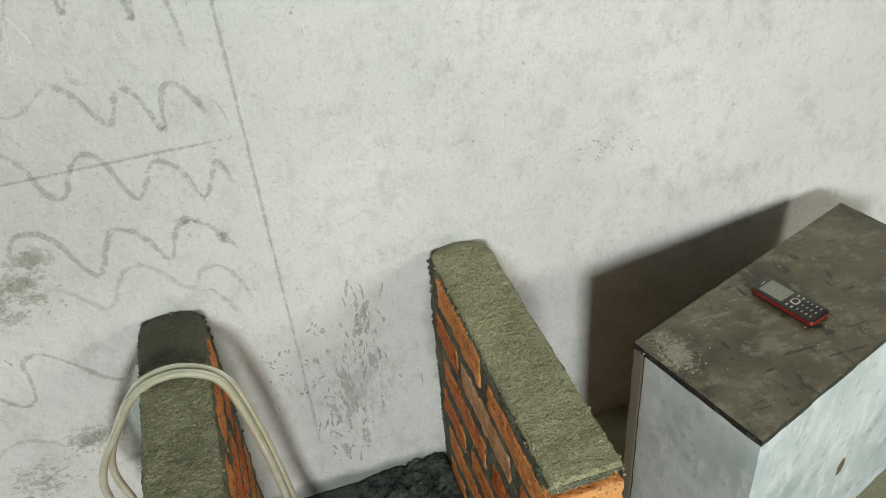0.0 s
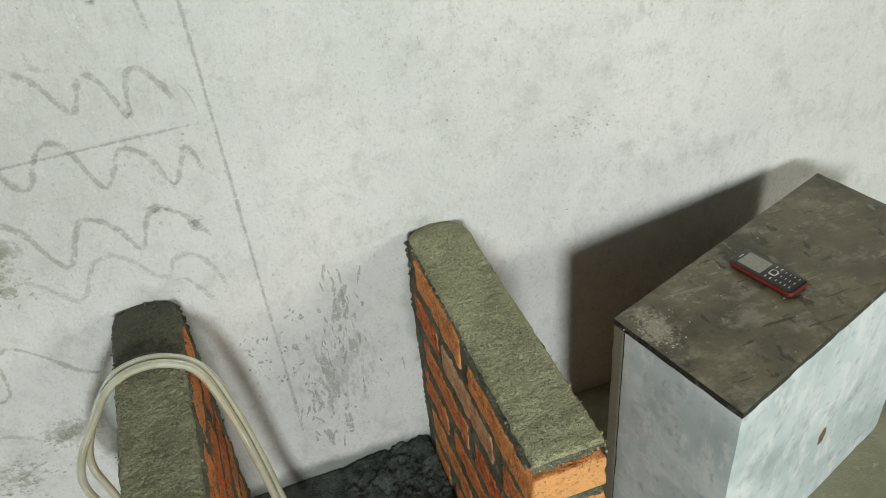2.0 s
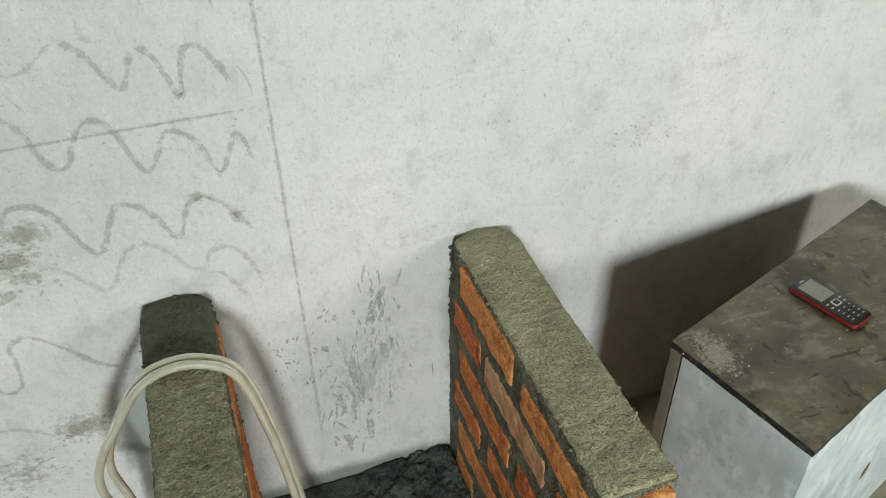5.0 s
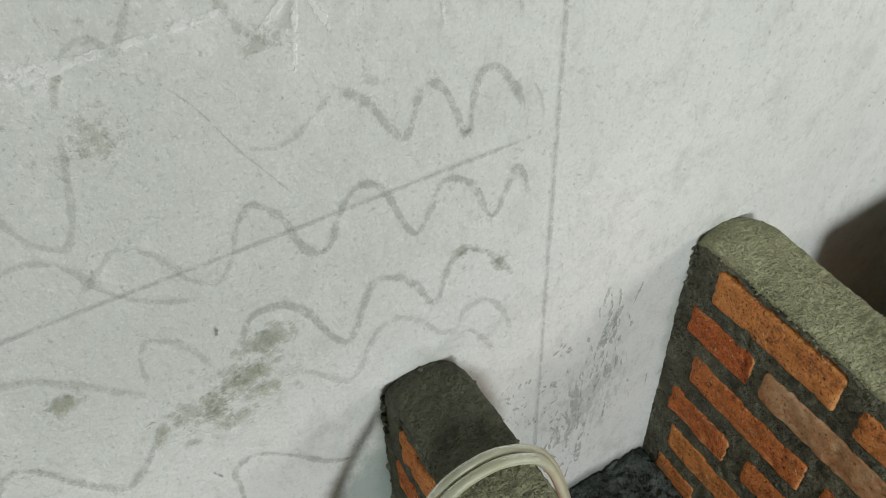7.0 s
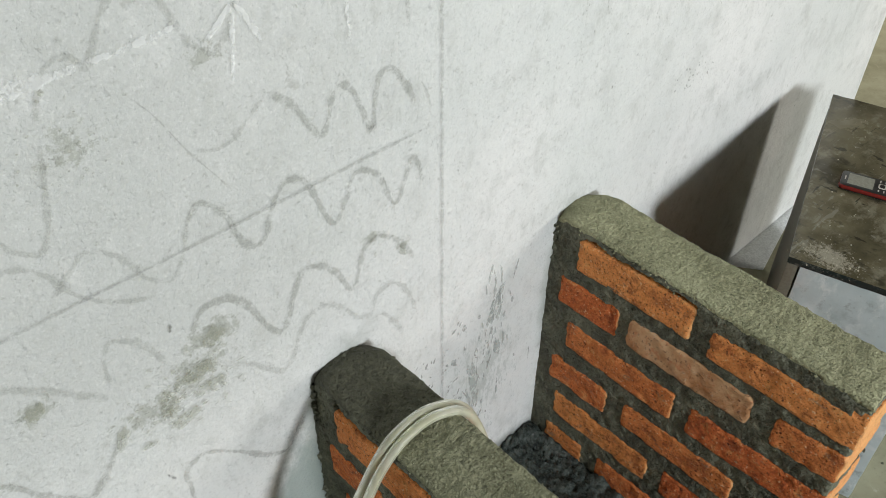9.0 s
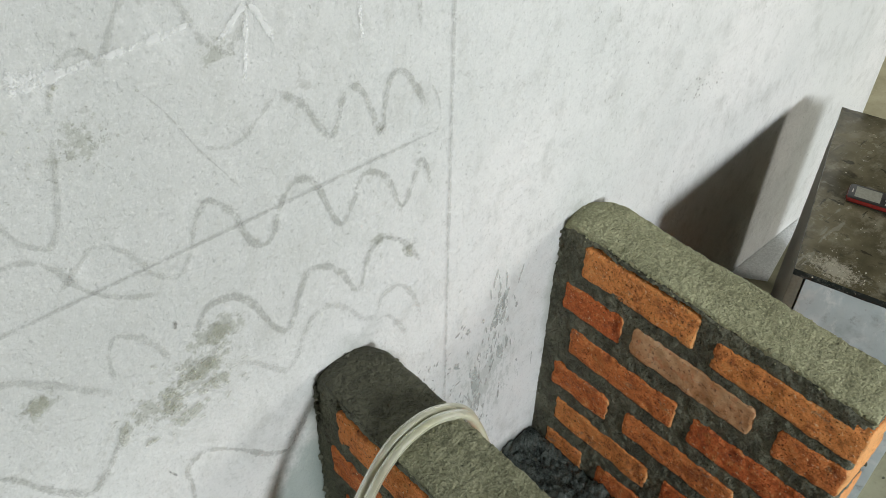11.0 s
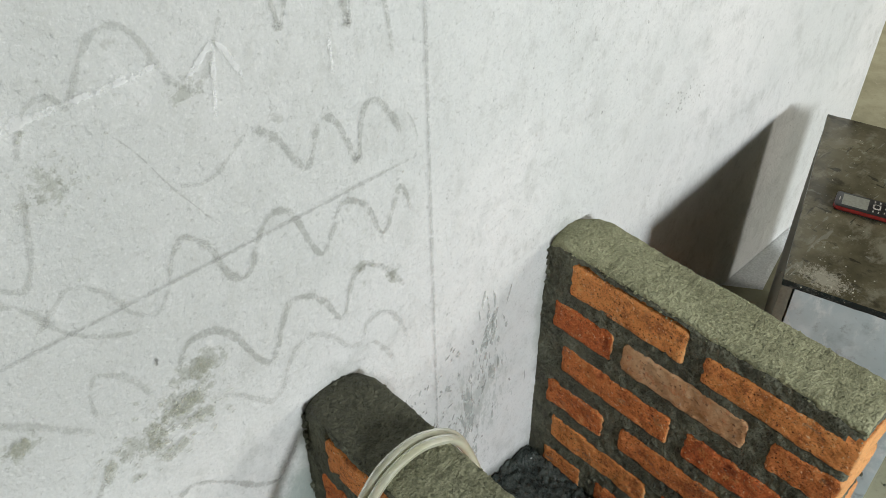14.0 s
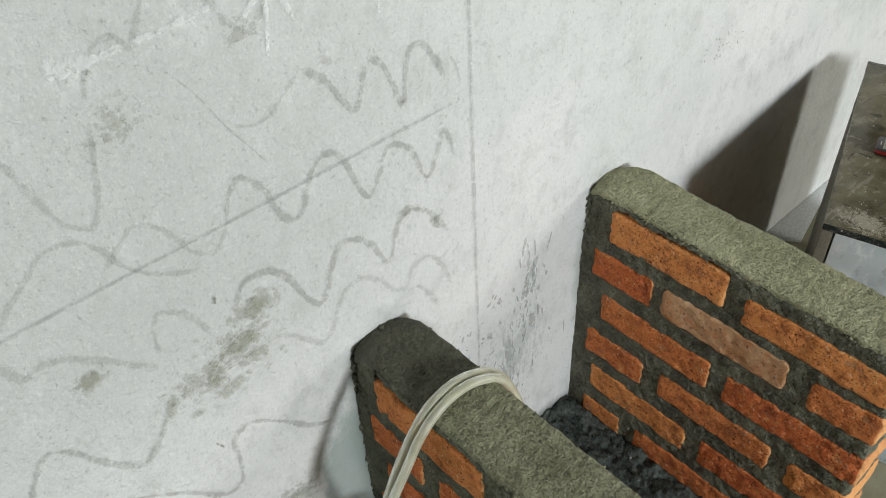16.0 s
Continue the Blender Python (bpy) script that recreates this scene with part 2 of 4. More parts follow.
def stone_side():
    k = Nodes("trowelled_cement_face")
    a, s, f = k.noise(7, 6, 0.6), k.noise(24, 8, 0.75, stretch=(1.0, 1.0, 0.45)), k.noise(110, 5, 0.7)
    c = k.mix(k.ramp(a, 0.3, 0.7), (0.45, 0.535, 0.545), (0.61, 0.685, 0.70))
    c = k.mix(k.ramp(s, 0.5, 0.66, 0, 0.75), c, (0.73, 0.77, 0.76))
    c = k.mix(k.ramp(k.noise(30, 5, 0.75), 0.55, 0.70, 0, 0.55), c, (0.22, 0.245, 0.245))
    c = k.mix(k.ramp(f, 0.62, 0.74, 0, 0.4), c, (0.14, 0.15, 0.15))
    swirl = k.t.nodes.new("ShaderNodeTexWave")
    swirl.wave_type, swirl.rings_direction = "RINGS", "SPHERICAL"
    swirl.inputs["Scale"].default_value, swirl.inputs["Distortion"].default_value, swirl.inputs["Detail"].default_value, swirl.inputs["Detail Scale"].default_value = 5.0, 9.0, 4.0, 1.6
    mp = k.t.nodes.new("ShaderNodeMapping")
    mp.inputs["Location"].default_value = (-0.66, -0.72, -0.36)
    k.t.links.new(k.co, mp.inputs["Vector"])
    k.t.links.new(mp.outputs[0], swirl.inputs["Vector"])
    arcs = k.math("MULTIPLY", k.ramp(swirl.outputs["Fac"], 0.72, 0.98), k.ramp(a, 0.42, 0.6))
    c = k.mix(k.math("MULTIPLY", arcs, 0.4), c, (0.76, 0.79, 0.78))
    dim = k.noise(11, 7, 0.7)
    c = k.mix(k.ramp(dim, 0.52, 0.68, 0, 0.55), c, (0.27, 0.33, 0.335))
    gouge = k.ramp(k.math("ADD", k.spot((0.928, 0.752, 0.217), (0.02, 0.02, 0.035)), k.math("MULTIPLY", k.math("SUBTRACT", f, 0.5), 0.6)), 0.25, 0.45)
    c = k.mix(gouge, c, (0.16, 0.11, 0.06))
    n = k.bump(s, 0.25, 0.004)
    n = k.bump(f, 0.2, 0.0015, n)
    return k.done(c, k.ramp(a, 0.3, 0.7, 0.5, 0.75), n, 0.45)


def stone_top():
    k = Nodes("dusty_polished_dark_stone")
    a, f, sm = k.noise(9, 6, 0.65), k.noise(150, 4, 0.7), k.noise(28, 5, 0.6, stretch=(0.5, 1.6, 1.0))
    c = k.mix(k.ramp(a, 0.3, 0.7), (0.075, 0.065, 0.037), (0.18, 0.158, 0.095))
    c = k.mix(k.ramp(sm, 0.6, 0.72, 0, 0.6), c, (0.022, 0.021, 0.016))
    c = k.mix(k.ramp(k.noise(16, 6, 0.7), 0.6, 0.75, 0, 0.5), c, (0.20, 0.185, 0.14))
    c = k.mix(k.ramp(f, 0.66, 0.72, 0, 0.6), c, (0.30, 0.28, 0.22))
    scuff = k.noise(17, 7, 0.72, stretch=(0.8, 1.2, 1.0))
    c = k.mix(k.ramp(scuff, 0.5, 0.66, 0, 0.6), c, (0.29, 0.265, 0.19))
    scrape = k.noise(20, 7, 0.7, stretch=(1.3, 0.8, 1.0))
    c = k.mix(k.ramp(scrape, 0.55, 0.68, 0, 0.6), c, (0.022, 0.021, 0.016))
    for stretch in ((0.22, 1.6, 1.0), (0.9, 0.35, 1.0)):
        scratch = k.noise(55, 3, 0.6, stretch=stretch)
        here = k.ramp(k.noise(7 + 9 * stretch[0], 3, 0.6), 0.40, 0.6, 0.45, 1.0)
        scratch = k.math("ADD", k.math("MULTIPLY", k.math("SUBTRACT", scratch, 0.5), here), 0.5)
        c = k.mix(k.ramp(scratch, 0.62, 0.67, 0, 0.6), c, (0.27, 0.255, 0.20))
        c = k.mix(k.ramp(scratch, 0.39, 0.34, 0, 0.7), c, (0.018, 0.019, 0.015))
    s = k.spot((0.607, 0.848, 0.535), (0.05, 0.075, 1.0))
    dust = k.ramp(k.math("ADD", k.math("MULTIPLY", s, 0.36), k.noise(120, 6, 0.85)), 0.62, 0.80, 0, 0.6)
    dust = k.math("MULTIPLY", dust, k.ramp(s, 0, 0.2))
    c = k.mix(dust, c, (0.50, 0.46, 0.36))
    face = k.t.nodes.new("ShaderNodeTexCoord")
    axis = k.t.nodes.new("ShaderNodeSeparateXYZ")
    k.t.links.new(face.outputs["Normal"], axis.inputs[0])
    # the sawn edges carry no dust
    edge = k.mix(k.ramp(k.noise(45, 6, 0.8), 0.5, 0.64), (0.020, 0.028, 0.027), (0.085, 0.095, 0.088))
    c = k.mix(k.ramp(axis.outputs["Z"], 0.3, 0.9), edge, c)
    rough = k.ramp(a, 0.3, 0.7, 0.09, 0.30)
    return k.done(c, k.math("ADD", rough, k.math("MULTIPLY", dust, 0.5)), k.bump(f, 0.08, 0.0008), 0.42)


def mark(name, colour, keep, scale=90):
    """A worn stroke: cover broken up by the grain of the wall."""
    k = Nodes(name)
    k.done(colour, 0.95, None, 0.1)
    clear = k.t.nodes.new("ShaderNodeBsdfTransparent")
    mx = k.t.nodes.new("ShaderNodeMixShader")
    soft = k.t.nodes.new("ShaderNodeAttribute")
    soft.attribute_name = "cover"
    grain = k.math("ADD", k.math("MULTIPLY", k.noise(scale, 6, 0.85), 4.2), k.math("SUBTRACT", soft.outputs["Fac"], 2.55))
    cover = k.math("MULTIPLY", k.ramp(grain, 0.0, 0.75), keep)
    k.t.links.new(cover, mx.inputs[0])
    k.t.links.new(clear.outputs[0], mx.inputs[1])
    k.t.links.new(k.b.outputs[0], mx.inputs[2])
    k.t.links.new(mx.outputs[0], k.t.nodes["Material Output"].inputs[0])
    return k.m


def simple(name, colour, rough, spec=0.5, metal=0.0, grain=0.0):
    k = Nodes(name)
    f = k.noise(180, 4, 0.6)
    c = k.mix(k.ramp(f, 0.3, 0.7), tuple(v * 0.85 for v in colour), tuple(min(1, v * 1.1) for v in colour))
    return k.done(c, rough, k.bump(f, grain, 0.001) if grain else None, spec, metal)


def clear_hose():
    k = Nodes("milky_clear_plastic")
    f = k.noise(30, 4)
    c = k.mix(k.ramp(f, 0.3, 0.7), (0.60, 0.595, 0.42), (0.74, 0.74, 0.60))
    m = k.done(c, 0.38, None, 0.5)
    k.b.inputs["Transmission Weight"].default_value = 0.45
    k.b.inputs["IOR"].default_value = 1.4
    return m


M_WALL, M_PLAIN, M_FLOOR = wall_plaster(), dim_room_plaster(), floor_concrete()

# damp joints, darkened further to paint in the shade on the piers' sides
M_JOINT = mortar("damp_shaded_joint_mortar", (0.092, 0.093, 0.066), (0.20, 0.202, 0.142))
M_MORTAR = mortar("cement_mortar", (0.30, 0.297, 0.175), (0.44, 0.437, 0.27))
M_MORTAR_DARK = mortar("darker_cement_mortar", (0.195, 0.194, 0.115), (0.315, 0.315, 0.20), ((-0.18, 1.25, 0.6), (0.18, 0.225, 0.3)))
M_WET = mortar("wet_mortar_droppings", (0.030, 0.039, 0.035), (0.11, 0.13, 0.115))
M_WET.node_tree.nodes["Principled BSDF"].inputs["Roughness"].default_value = 0.2
M_BRICK, M_PALE = brick_clay(), pale_brick()
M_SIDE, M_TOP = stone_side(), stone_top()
M_GREY_MARK = mark("cement_grey_stroke", (0.25, 0.255, 0.215), 0.28)
M_FAINT_MARK = mark("faint_grey_stroke", (0.27, 0.275, 0.235), 0.19)
M_LINE = mark("pencil_line", (0.22, 0.22, 0.20), 0.27, 130)
M_NICK = mark("dark_nick", (0.12, 0.12, 0.105), 0.6, 60)
M_FLECK = mark("bare_grey_plaster", (0.49, 0.515, 0.48), 0.52, 70)
M_SPLASH = mark("dried_cement_splash", (0.35, 0.36, 0.27), 0.36, 110)
M_CHALK = mark("white_chalk", (0.88, 0.89, 0.88), 0.4, 90)
M_RED, M_BLACK = simple("red_gloss_plastic", (0.20, 0.022, 0.018), 0.18), simple("black_gloss_plastic", (0.02, 0.018, 0.016), 0.3)
M_SCREEN, M_KEY = simple("grey_display", (0.30, 0.295, 0.24), 0.3), simple("pale_key_print", (0.62, 0.58, 0.52), 0.5)
M_STONE_DARK = simple("dull_dark_stone", (0.155, 0.145, 0.11), 0.55, 0.4, 0.0, 0.15)
M_HOSE = clear_hose()
M_LIT_SHEET = simple("pale_lit_floor", (0.66, 0.68, 0.67), 0.9, 0.3, 0.0, 0.6)
M_GRIT = simple("pale_sand", (0.5, 0.46, 0.36), 0.9, 0.2)


# ---- mesh helpers ----
def part(name, bm, material, parent=None, label="", smooth=False, crease=0):
    me = bpy.data.meshes.new(name)
    bm.normal_update()
    bm.to_mesh(me)
    bm.free()
    me.materials.append(material)
    if smooth:
        me.polygons.foreach_set("use_smooth", [True] * len(me.polygons))
    if crease:
        me.set_sharp_from_angle(angle=radians(crease))
    ob = new(name, me)
    ob.parent = parent
    return tagged(ob, label)


def slab(x0, x1, y0, y1, z0, z1, bm=None):
    bm = bm or bmesh.new()
    bmesh.ops.create_cube(bm, size=1, matrix=pose((x0 + x1) / 2, (y0 + y1) / 2, (z0 + z1) / 2) @ Matrix.Diagonal((x1 - x0, y1 - y0, z1 - z0, 1)))
    return bm


def rough_block(lo, hi, cell, r, amp, freq, seed=0.0, fine=0.0, edge=0.0, shape=None):
    """A block with rounded edges and an uneven skin; shape maps each point at the end."""
    lo, hi = Vector(lo), Vector(hi)
    size = hi - lo
    n = [max(1, round(s / cell)) for s in size]
    bm, made = bmesh.new(), {}

    def vert(i, j, k):
        if (i, j, k) not in made:
            p = Vector((lo.x + size.x * i / n[0], lo.y + size.y * j / n[1], lo.z + size.z * k / n[2]))
            q = Vector([min(max(p[a], lo[a] + r), hi[a] - r) for a in range(3)])
            d = (p - q).normalized()
            s = p + Vector((seed * 3.1, seed * 1.7, -seed))
            lift = amp * noise.noise(s * freq) + amp * 0.6 * noise.noise(s * freq * 2.3)
            if fine:
                lift += fine * (noise.noise(s * freq * 2.6) + 0.7 * noise.noise(s * freq * 5.2))
            if edge:
                near = sorted(min(p[a] - lo[a], hi[a] - p[a]) for a in range(3))[1]
                if near < 3 * r:
                    lift -= edge * max(0.0, noise.noise(s * freq * 1.5) - 0.15)
            made[i, j, k] = bm.verts.new(q + d * (r + lift))
        return made[i, j, k]

    for a, b, c in ((0, 1, 2), (1, 2, 0), (2, 0, 1)):
        for end in (0, n[c]):
            for u in range(n[a]):
                for v in range(n[b]):
                    quad = []
                    for du, dv in ((0, 0), (1, 0), (1, 1), (0, 1)):
                        idx = [0, 0, 0]
                        idx[a], idx[b], idx[c] = u + du, v + dv, end
                        quad.append(vert(*idx))
                    bm.faces.new(quad if end else quad[::-1])
    if shape:
        for w in bm.verts:
            w.co = shape(w.co)
    return bm


def tube(points, radius, sides=12, steps=8):
    """A round hose along a smooth line through the points."""
    pts = [Vector(p) for p in points]
    line = []
    for i in range(len(pts) - 1):
        a, b, c, d = pts[max(i - 1, 0)], pts[i], pts[i + 1], pts[min(i + 2, len(pts) - 1)]
        for s in range(steps):
            t = s / steps
            line.append(0.5 * (2 * b + (c - a) * t + (2 * a - 5 * b + 4 * c - d) * t * t + (3 * b - a - 3 * c + d) * t ** 3))
    line.append(pts[-1])
    bm, last = bmesh.new(), None
    up = Vector((0, 1, 0.1)).normalized()
    for i, p in enumerate(line):
        way = (line[min(i + 1, len(line) - 1)] - line[max(i - 1, 0)]).normalized()
        side = way.cross(up)
        side = side.normalized() if side.length > 1e-4 else Vector((1, 0, 0))
        up = side.cross(way).normalized()
        ring = [bm.verts.new(p + radius * (side * math.cos(2 * math.pi * k / sides) + up * math.sin(2 * math.pi * k / sides))) for k in range(sides)]
        if last:
            for k in range(sides):
                bm.faces.new((last[k], last[(k + 1) % sides], ring[(k + 1) % sides], ring[k]))
        else:
            bm.faces.new(ring[::-1])
        last = ring
    bm.faces.new(last)
    return bm


def stroke(points, width, seed, proud, steps=6):
    """A flat hand-drawn stroke on the wall, of uneven width."""
    pts = [Vector((x, 0, z)) for x, z in points]
    line = []
    for i in range(len(pts) - 1):
        a, b, c, d = pts[max(i - 1, 0)], pts[i], pts[i + 1], pts[min(i + 2, len(pts) - 1)]
        for s in range(steps):
            t = s / steps
            line.append(0.5 * (2 * b + (c - a) * t + (2 * a - 5 * b + 4 * c - d) * t * t + (3 * b - a - 3 * c + d) * t ** 3))
    line.append(pts[-1])
    bm, last = bmesh.new(), None
    cover = bm.verts.layers.float.new("cover")
    for i, p in enumerate(line):
        way = (line[min(i + 1, len(line) - 1)] - line[max(i - 1, 0)]).normalized()
        side = Vector((-way.z, 0, way.x))
        wob = 0.75 + 0.55 * noise.noise(Vector((i * 0.22, seed * 7.3, 0)))
        ends = min(1.0, 0.35 + 0.25 * min(i, len(line) - 1 - i))
        w = 0.84 * width * wob * ends
        y = WALL_Y - proud
        trio = [bm.verts.new((p.x + side.x * w * e, y, p.z + side.z * w * e)) for e in (1.3, 0.45, -0.45, -1.3)]
        for v, c in zip(trio, (0.0, 1.0, 1.0, 0.0)):
            v[cover] = c * ends
        if last:
            for e in range(3):
                bm.faces.new((last[e], last[e + 1], trio[e + 1], trio[e]))
        last = trio
    return bm


# ---- the room ----
CEIL, EAST, WEST, NORTH = 2.8, 4.2, -2.4, 3.6
WALL_END = 1.62
tagged(part("floor", slab(WEST - 0.2, EAST + 0.2, SOUTH - 0.2, NORTH + 0.2, -0.15, 0.0), M_FLOOR), "bare dusty olive-grey concrete floor", "floor", kind="structure")
# ceiling, side, far and south walls are unseen, added dark to hold back bounce
tagged(part("ceiling", slab(WEST - 0.2, EAST + 0.2, SOUTH - 0.2, NORTH + 0.2, CEIL, CEIL + 0.15), M_PLAIN), "added unseen ceiling, dark to limit bounced light", "ceiling", kind="structure")
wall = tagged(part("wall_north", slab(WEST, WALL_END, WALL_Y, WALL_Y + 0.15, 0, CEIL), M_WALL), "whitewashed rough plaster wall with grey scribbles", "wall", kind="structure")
tagged(part("wall_west", slab(WEST - 0.2, WEST, SOUTH, NORTH, 0, CEIL), M_PLAIN), "added unseen side wall, dark to limit bounced light", "wall", kind="structure")
tagged(part("wall_east", slab(EAST, EAST + 0.2, SOUTH, NORTH, 0, CEIL), M_PLAIN), "added unseen side wall, dark to limit bounced light", "wall", kind="structure")
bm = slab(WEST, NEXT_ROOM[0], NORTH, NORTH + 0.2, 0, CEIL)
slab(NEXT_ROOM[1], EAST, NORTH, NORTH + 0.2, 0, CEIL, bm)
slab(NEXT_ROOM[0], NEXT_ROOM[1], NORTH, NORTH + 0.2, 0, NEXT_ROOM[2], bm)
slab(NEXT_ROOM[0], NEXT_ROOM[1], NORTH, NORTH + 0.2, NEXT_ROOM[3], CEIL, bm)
tagged(part("wall_far", bm, M_PLAIN), "added unseen dark wall with an opening for the fill lamp", "wall", kind="structure")
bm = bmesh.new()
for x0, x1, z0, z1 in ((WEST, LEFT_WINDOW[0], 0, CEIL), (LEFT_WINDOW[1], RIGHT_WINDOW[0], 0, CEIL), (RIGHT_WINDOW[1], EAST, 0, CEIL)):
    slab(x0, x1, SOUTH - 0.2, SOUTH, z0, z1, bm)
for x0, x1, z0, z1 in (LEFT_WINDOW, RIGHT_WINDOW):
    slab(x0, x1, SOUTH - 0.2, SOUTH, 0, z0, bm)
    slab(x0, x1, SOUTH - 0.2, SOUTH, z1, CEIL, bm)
tagged(part("wall_south", bm, M_PLAIN), "added unseen dark wall with two window openings", "wall", kind="structure")


# ---- brick piers ----
def brick(parent, y0, y1, x0, x1, z0, h, seed, material):
    yc, zc, hy, hz, turn = (y0 + y1) / 2, z0 + h / 2, (y1 - y0) / 2, h / 2, 0.013 + 0.006 * math.sin(seed * 5)
    lean = 0.02 * math.sin(seed * 3.7)

    def rounded(p):
        dy, dz = max(abs(p.y - yc) - hy + turn, 0), max(abs(p.z - zc) - hz + turn, 0)
        far = math.hypot(dy, dz)
        q = p.copy()
        if far > turn:
            dy, dz = dy - dy * turn / far, dz - dz * turn / far
            q.y -= math.copysign(dy, p.y - yc)
            q.z -= math.copysign(dz, p.z - zc)
        q.z += lean * (p.y - yc) + 0.0022 * noise.noise(Vector((seed, p.y * 14, p.z * 14)))
        return q

    return part("brick", rough_block((x0, y0, z0), (x1, y1, z0 + h), 0.005, 0.006, 0.0022, 26, seed, 0.0010, 0.006, rounded), material, parent, smooth=True)


def lumps(places, low, high, rng):
    """Small crumbs of mortar stuck to a face, joined."""
    bm = bmesh.new()
    for x, y, z in places:
        r = low + (high - low) * rng.random() ** 2
        made = bmesh.ops.create_icosphere(bm, subdivisions=1, radius=r, matrix=pose(x, y, z, rng.random() * 360, rng.random() * 360, 0))
        for v in made["verts"]:
            v.co += Vector((rng.uniform(-1, 1), rng.uniform(-1, 1), rng.uniform(-1, 1))) * r * 0.28
    return bm


COURSES = (0.515, 0.411, 0.308, 0.207, 0.107, 0.006)


def pier(x0, x1, y0, rows, mortar_material, label, pale=()):
    root = tagged(new("brick_pier"), label, "brick pier", "piers for the worktop")
    root.location = (0, 0, 0)
    top, mid, half = 0.578, (x0 + x1) / 2, (x1 - x0) / 2
    beds, s = [], 0
    for z0, row in zip(COURSES, rows):
        for a, b in row:
            s += 1
            b = y0 - 0.003 if b < y0 + 0.03 else b
            low = z0 + 0.003 * math.sin(s * 2.3) - (0.004 if z0 < 0.5 else 0.013 if a > 1 else 0.021)
            beds.append((b if b < y0 else b - 0.005, a + 0.005, low, low + (0.067 if z0 < 0.5 else 0.071 if a > 1 else 0.063), s))

    def worn(p):
        q = p.copy()
        if p.z > 0.5:
            q.z += 0.013 * (p.y - y0) / (WALL_Y + 0.03 - y0) + 0.004 * noise.noise(Vector((p.x * 9, p.y * 9, 3)))
            near = max(0.0, min(1.0, (p.y - WALL_Y + 0.045) / 0.045))
            q.z -= near * near * (0.005 + 0.020 * min(1.0, abs(p.x - mid) / half) ** 3)
            q.x += (mid - p.x) * 0.10 * near
        return q

    def drooping(p):
        q = worn(p)
        if p.z < top + 0.003:
            q.z += 0.008 * noise.noise(Vector((p.x * 3, p.y * 26, x0))) + 0.007 * noise.noise(Vector((p.x * 5, p.y * 70, x0)))
        return q

    def pointed(p):
        """Mortar stands nearly flush in the joints, laps raggedly over the bricks' edges and lies deep behind them."""
        q = worn(p)
        side = -1 if p.x < mid else 1
        out = half - abs(p.x - mid)
        end = p.y < y0 + 0.02
        if out > 0.02 and not end:
            return q
        ragged = 0.005 * noise.noise(p * 34) + 0.004 * noise.noise(p * 85) + 0.002 * noise.noise(p * 190)
        d = 1.0
        for ya, yb, za, zb, _ in beds:
            gy, gz = max(ya - p.y, p.y - yb) if not end else -1, max(za - p.z, p.z - zb)
            d = min(d, max(gy, gz))
        deep = max(0.0, min(1.0, (-d - 0.0035 + ragged) / 0.004))
        if out < 0.02:
            q.x -= side * 0.010 * deep
        if end:
            q.y += 0.010 * deep
        return q

    part("joint_mortar", rough_block((x0 + 0.0012, y0 + 0.001, 0.0), (x1 - 0.0012, WALL_Y + 0.03, top + 0.004), 0.0030, 0.008, 0.0022, 38, x0 * 10, 0.0018, 0.0, pointed), M_JOINT, root, "rough grey cement in the joints")
    part("cap", rough_block((x0 + 0.0035, y0 + 0.001, top - 0.002), (x1 - 0.0035, WALL_Y + 0.03, top + 0.0105), 0.0025, 0.006, 0.0013, 38, x0 * 10 + 3, 0.0011, 0.0, drooping), mortar_material, root, "smoothed cement cap")
    rng = random.Random(int(x0 * 100) + 50)
    edge_at, joint_at = [], []
    for n in range(420):
        y = rng.uniform(y0, WALL_Y)
        z = top + 0.004 + 0.013 * (y - y0) / (WALL_Y + 0.03 - y0) - abs(rng.gauss(0, 0.009))
        if rng.random() < 0.85:
            y = min(y, WALL_Y - 0.055)
            edge_at.append((x0 + rng.gauss(0.006, 0.0025) if rng.random() < 0.5 else x1 - rng.gauss(0.006, 0.0025), y, min(z + 0.004, top + 0.004 + 0.013 * (y - y0) / (WALL_Y + 0.03 - y0))))
        else:
            edge_at.append((rng.uniform(x0, x1), y0 + 0.003, top - abs(rng.gauss(0, 0.008))))
    for n in range(520):
        z = rng.choice(COURSES[:-1]) - 0.017 + rng.gauss(0, 0.006)
        joint_at.append((x0 + 0.004 if rng.random() < 0.5 else x1 - 0.004, rng.uniform(y0, WALL_Y), z))
    tagged(part("crumbling_edge", lumps(edge_at, 0.0011, 0.0030, rng), mortar_material, root), "crumbly edge of the cement cap", kind="stuff")
    tagged(part("squeezed_mortar", lumps(joint_at, 0.0014, 0.0042, rng), M_JOINT, root), "crumbs of squeezed-out mortar", kind="stuff")
    # mortar squeezed out against the wall
    seam_at = []
    for n in range(420):
        z = rng.uniform(0.0, top - 0.004)
        reach = 0.004 * noise.noise(Vector((x0, 0, z * 30))) - 0.004 + rng.gauss(0, 0.001)
        seam_at.append((x0 - reach if rng.random() < 0.5 else x1 + reach, WALL_Y - abs(rng.gauss(0, 0.004)), z))
    for n in range(170):
        u = rng.uniform(-1, 1)
        seam_at.append((mid + u * half * 0.9, WALL_Y - abs(rng.gauss(0, 0.004)), top + 0.012 - 0.022 * abs(u) ** 3 + rng.gauss(0, 0.002)))
    tagged(part("seam_mortar", lumps(seam_at, 0.002, 0.0055, rng), M_JOINT, root), "ragged cement seam against the wall", kind="stuff")
